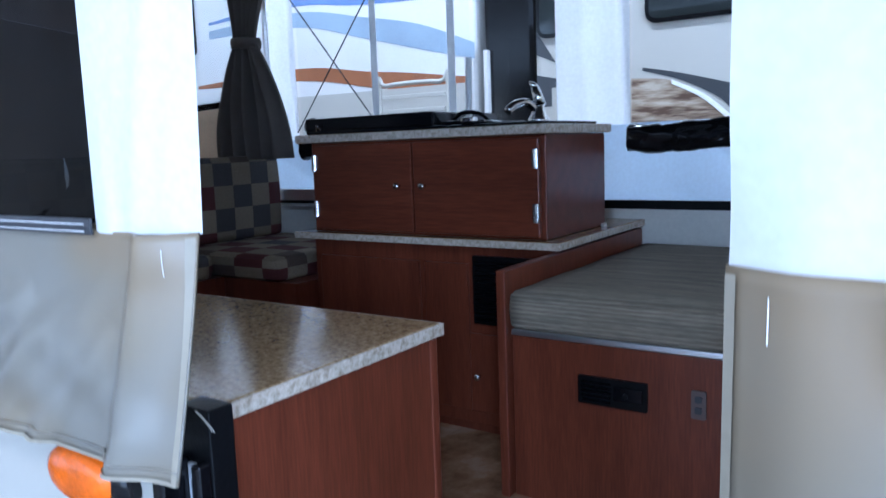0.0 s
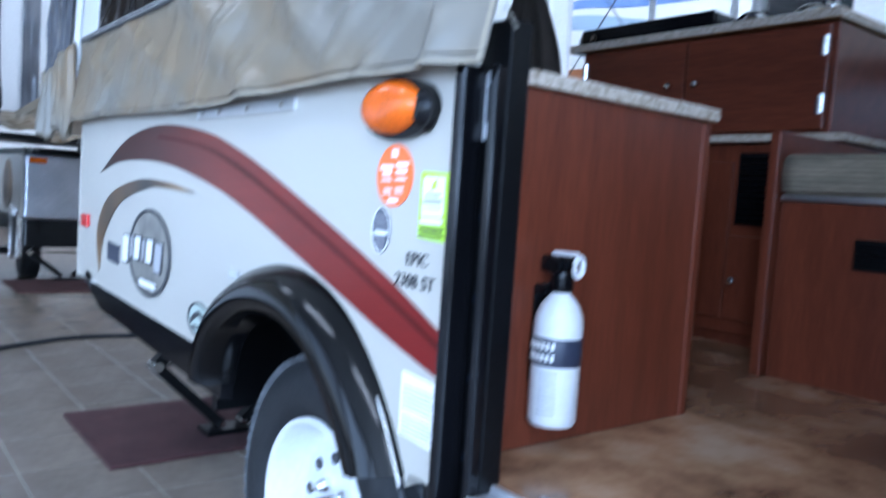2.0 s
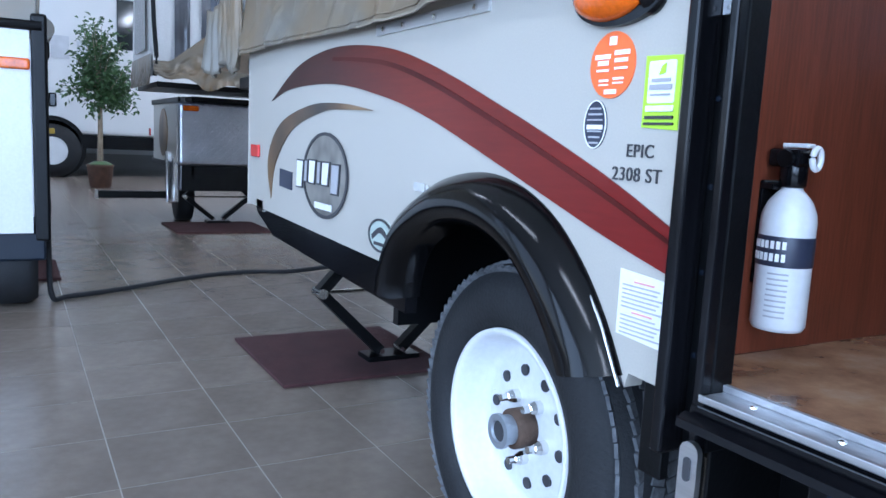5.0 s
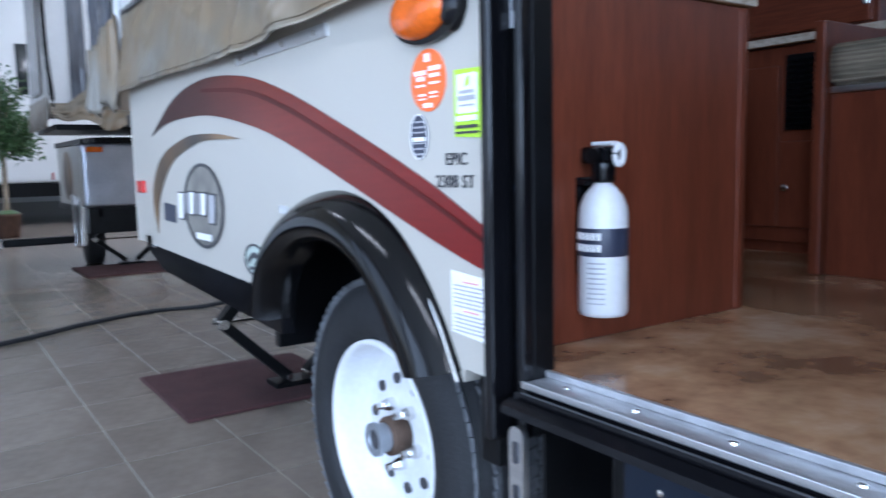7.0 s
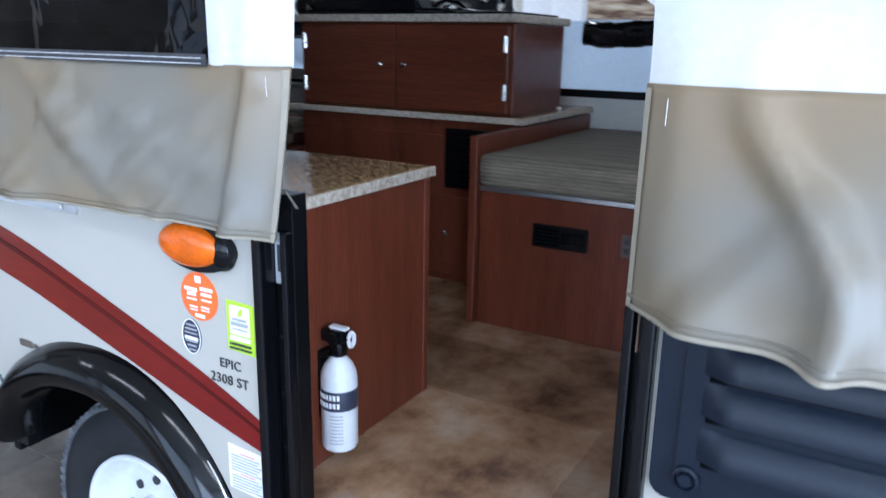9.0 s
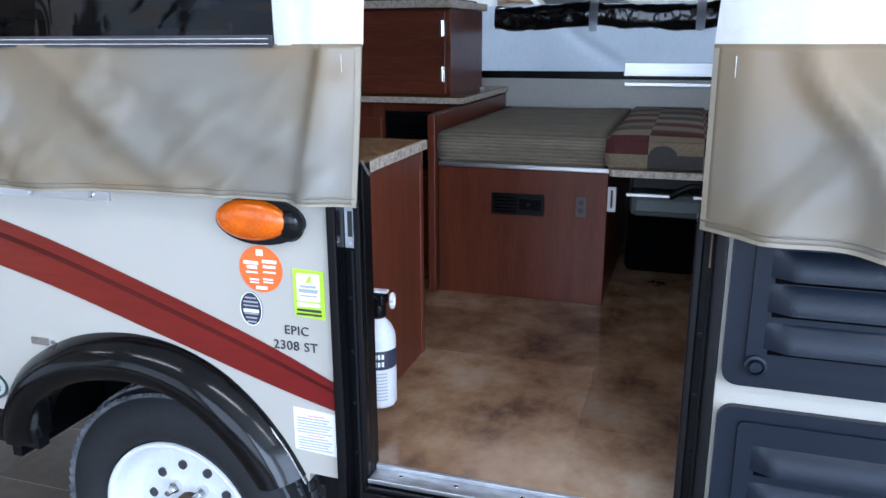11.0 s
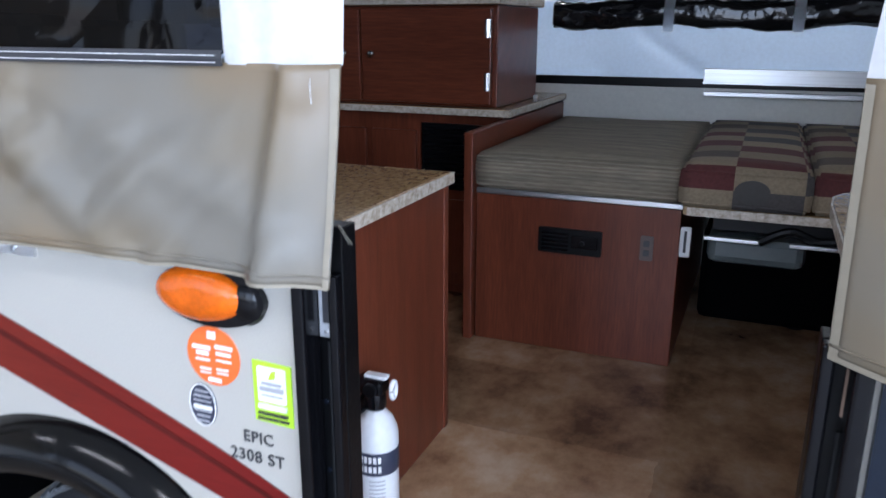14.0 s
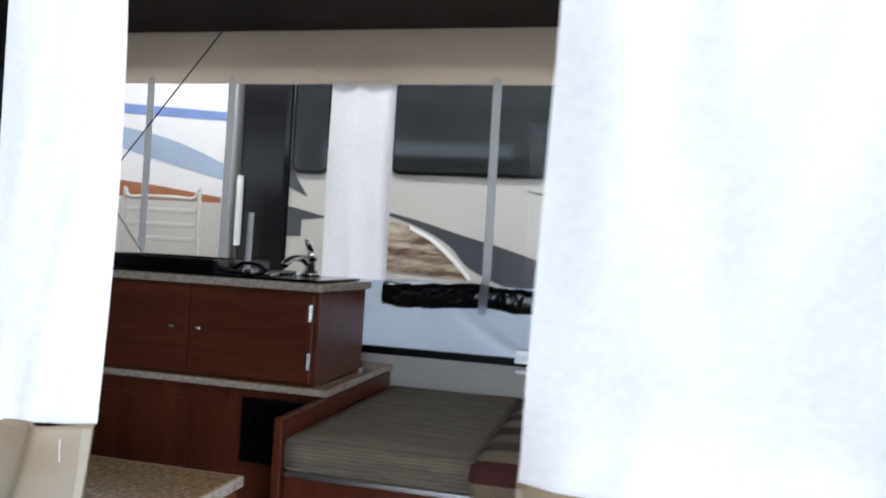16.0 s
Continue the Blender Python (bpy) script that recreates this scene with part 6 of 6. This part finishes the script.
part("end_wall", sheet(end_wall, 40, 12), M_WCAN, P, "white canvas end wall", smooth=True)
part("end_skirt", sheet(end_skirt, 110, 24), M_TAN, P, "creased tan canvas skirt", smooth=True)
for ya, yb in ((0.255, 0.365), (0.445, 0.86), (1.0, 1.6)):
    part("end_window", sheet(lambda u, v: (EX + 0.02 + 0.012 * fold(u * 2, v * 4, ya), ya + (yb - ya) * u, 1.28 + 1.4 * v), 8, 14), M_NBWIN, P, "grey smoked vinyl window", smooth=True)
part("corner_strap", tube([(EX + 0.04, 0.115, 1.16), (EX + 0.05, 0.125, 1.30), (EX + 0.03, 0.105, 1.7), (EX + 0.03, 0.10, 2.7)], 0.016, 8, 4), M_BLACKM, P, "black corner strap", smooth=True)
part("side_wall", sheet(lambda u, v: (EX - 1.0 * u, 0.115 - 0.02 * abs(fold(u * 4, v * 3, 1.9)), 1.16 + 1.6 * v), 24, 12), M_WCAN, P, "white canvas side wall", smooth=True)
part("side_window", sheet(lambda u, v: (EX - 0.22 - 0.55 * u, 0.085, 1.36 + 1.2 * v), 6, 6), M_NBWIN, P, smooth=True)
part("side_skirt", sheet(lambda u, v: (EX - 1.0 * u, 0.095 - 0.04 * abs(fold(u * 8, v * 2, 4.1)) * (1 - v), 1.10 + 0.22 * v), 60, 6), M_TAN, P, smooth=True)
part("bunk_platform", box(-6.4, EX - 0.01, 0.14, 2.1, 1.085, 1.125, 0.004), M_BLACKM, P)
part("grey_step", box(-6.3, -5.72, 0.33, 0.345, 0.52, 0.98, 0.006), M_FARG, P, "cream lower side panel")
part("jack_stand", box(-5.86, -5.81, 0.325, 0.365, 0.20, 0.56, 0.006), M_CHROME, P)
part("roof", box(-6.4, -5.35, 0.02, 2.35, 2.78, 2.86, 0.02), M_FARW, P)
for o in P.children:
    if o.name.split('.')[0] not in ('front_box', 'marker_lamp', 'draw_bar', 'bar_cap', 'under_box'):
        o.location.y += 0.13
jack(-6.0, 0.85, 0.012, 0.45, "black scissor jack under the neighbouring trailer")

# supply cable on the floor
cab = tube([(-1.95, 0.60, 0.50), (-2.6, 0.75, 0.25), (-3.5, 0.72, 0.03), (-3.62, 0.42, 0.013), (-3.50, 0.10, 0.013), (-3.30, -0.22, 0.013), (-3.19, -0.46, 0.013), (-3.12, -0.535, 0.03), (-3.11, -0.545, 0.25), (-3.16, -0.55, 0.55), (-3.20, -0.555, 0.85)], 0.012, 8, 6)
tagged(part("supply_cable", cab, M_BLACKRUB, smooth=True), "black supply cable lying across the tiles", "cable")


# ficus in a woven pot
def ficus(x, y):
    t = thing("potted_tree", x, y, 0, "leafy green ficus tree in a brown woven pot", "plant")
    part("pot", lathe([(0.11, 0.0), (0.125, 0.02), (0.155, 0.26), (0.165, 0.29), (0.15, 0.29), (0.14, 0.27), (0.0, 0.26)], (x, y, 0), "z", 28), M_POT, t, smooth=True)
    part("moss", lathe([(0.145, 0.27), (0.13, 0.30), (0.07, 0.33), (0.0, 0.33)], (x, y, 0), "z", 20), M_LEAF, t)
    bm = rod((x, y, 0.28), (x - 0.02, y + 0.01, 1.25), 0.035, 10, r2=0.022)
    rng = random.Random(4)
    tips = []
    for i in range(26):
        z0 = rng.uniform(0.95, 1.25)
        aa = rng.uniform(0, 6.28)
        rr = rng.uniform(0.12, 0.46)
        z1 = rng.uniform(1.0, 2.05)
        rr *= 1.0 if z1 < 1.6 else (2.2 - z1) / 0.6
        q = (x + rr * math.cos(aa), y - 0.02 + rr * math.sin(aa), z1)
        rod((x - 0.015, y + 0.008, z0), q, 0.010, 6, bm, 0.003)
        tips.append(q)
    part("trunk", bm, M_BARK, t)
    verts, faces = [], []
    for k in range(2600):
        q = rng.choice(tips)
        s = rng.uniform(0.35, 1.08)
        c = Vector((x + (q[0] - x) * s, y + (q[1] - y) * s, 1.1 + (q[2] - 1.1) * s)) + Vector((rng.gauss(0, 0.055), rng.gauss(0, 0.055), rng.gauss(0, 0.065)))
        e = Euler((rng.uniform(-1.0, 1.0), rng.uniform(-1.0, 1.0), rng.uniform(0, 6.28))).to_matrix()
        l_, w_ = rng.uniform(0.05, 0.085), rng.uniform(0.016, 0.026)
        b0 = len(verts)
        for p in ((0, 0, 0), (l_ * 0.45, w_, 0.006), (l_, 0, -0.012), (l_ * 0.45, -w_, 0.006)):
            verts.append(c + e @ Vector(p))
        faces += [(b0, b0 + 1, b0 + 2), (b0, b0 + 2, b0 + 3)]
    me = bpy.data.meshes.new("crown")
    me.from_pydata([v - Vector((x, y, 0)) for v in verts], [], faces)
    me.materials.append(M_LEAF)
    ob = new("crown", me)
    ob.parent = t
    tagged(ob, kind="stuff")


ficus(-9.9, 0.30)
H = thing("fifth_wheel_trailer", -13.6, 1.5, 0, "white fifth-wheel trailer at the end of the aisle", "trailer")
part("body", box(-15.0, -12.0, -4.0, 6.0, 0.62, 3.6, 0.06, 3), M_FARW, H)
part("skirt", box(-14.9, -12.02, -3.9, 5.9, 0.42, 0.61), M_BLACKM, H)
part("window", box(-12.01, -11.98, 0.74, 1.25, 1.90, 2.62, 0.01), M_DKGLASS, H)
part("window", box(-12.01, -11.98, 2.2, 3.4, 1.90, 2.62, 0.01), M_DKGLASS, H)
part("wheel", lathe([(0.2, 0.0), (0.35, 0.02), (0.38, 0.06), (0.38, 0.22), (0.2, 0.24)], (-12.0, -0.15, 0.38), "x", 36, caps=False), M_BLACKRUB, H, smooth=True)
part("rim", lathe([(0.2, 0.235), (0.16, 0.2), (0.0, 0.2)], (-12.0, -0.15, 0.38), "x", 24), M_RIM, H)
part("arch", lathe([(0.46, 0.0), (0.46, 0.03), (0.40, 0.03), (0.40, 0.0)], (-12.0, -0.15, 0.42), "x", 36), M_BLACKM, H)
M_PGREY = mat("pale_grey_graphic", (0.56, 0.57, 0.59), 0.4)
for k, (ya, yb) in enumerate(((-0.55, -0.42), (-0.36, -0.20), (-0.14, 0.10), (0.20, 0.38))):
    part("grey_lettering_bar", box(-12.005, -11.99, ya, yb, 1.70, 2.02 - 0.05 * (k % 2)), M_PGREY, H)
part("marker_lamp", box(-12.01, -11.97, 0.04, 0.20, 2.73, 2.79, 0.01), M_AMBER, H)
part("seam_trim", box(-12.004, -11.99, 0.10, 0.13, 2.80, 3.55), M_GREYINK, H)
# ---- floor: slab of grout with tiles on it ----
slab = tagged(part("floor", box(-22, 8.1, -7.1, 10.1, -0.12, -0.0007), M_GROUT), "taupe ceramic tile showroom floor", "floor", kind="structure")
TS, GAP = 0.31, 0.0036
bm = box(GAP / 2, TS - GAP / 2, GAP / 2, TS - GAP / 2, -0.0007, 0.0)
tile_mesh = bpy.data.meshes.new("floor_tile")
bm.to_mesh(tile_mesh)
bm.free()
tile_mesh.materials.append(M_TILE)
near_i, near_j = range(-11, 5), range(-6, 5)
OX, OY = -1.420, -0.178
near = set()
for i in near_i:
    for j in near_j:
        if i * TS + OX > -0.1 and j > 0 or i > 2:
            continue
        near.add((i, j))
        ob = new("floor_tile", tile_mesh)
        ob.location = (OX + i * TS, OY + j * TS, 0)
        ob.parent = slab
verts, faces = [], []
for i in range(-66, 31):
    for j in range(-22, 33):
        x0, y0 = OX + i * TS, OY + j * TS
        if (i, j) in near or x0 < -22 or x0 > 7.7 or y0 < -7 or y0 > 9.7:
            continue
        b0 = len(verts)
        verts += [(x0 + GAP / 2, y0 + GAP / 2, 0), (x0 + TS - GAP / 2, y0 + GAP / 2, 0), (x0 + TS - GAP / 2, y0 + TS - GAP / 2, 0), (x0 + GAP / 2, y0 + TS - GAP / 2, 0)]
        verts += [(v[0], v[1], -0.0007) for v in verts[b0:b0 + 4]]
        faces += [(b0, b0 + 1, b0 + 2, b0 + 3)] + [(b0 + k, b0 + 4 + k, b0 + 4 + (k + 1) % 4, b0 + (k + 1) % 4) for k in range(4)]
me = bpy.data.meshes.new("far_tiles")
me.from_pydata(verts, [], faces)
me.materials.append(M_TILE)
far = new("far_tiles", me)
far.parent = slab
tagged(far, kind="stuff")
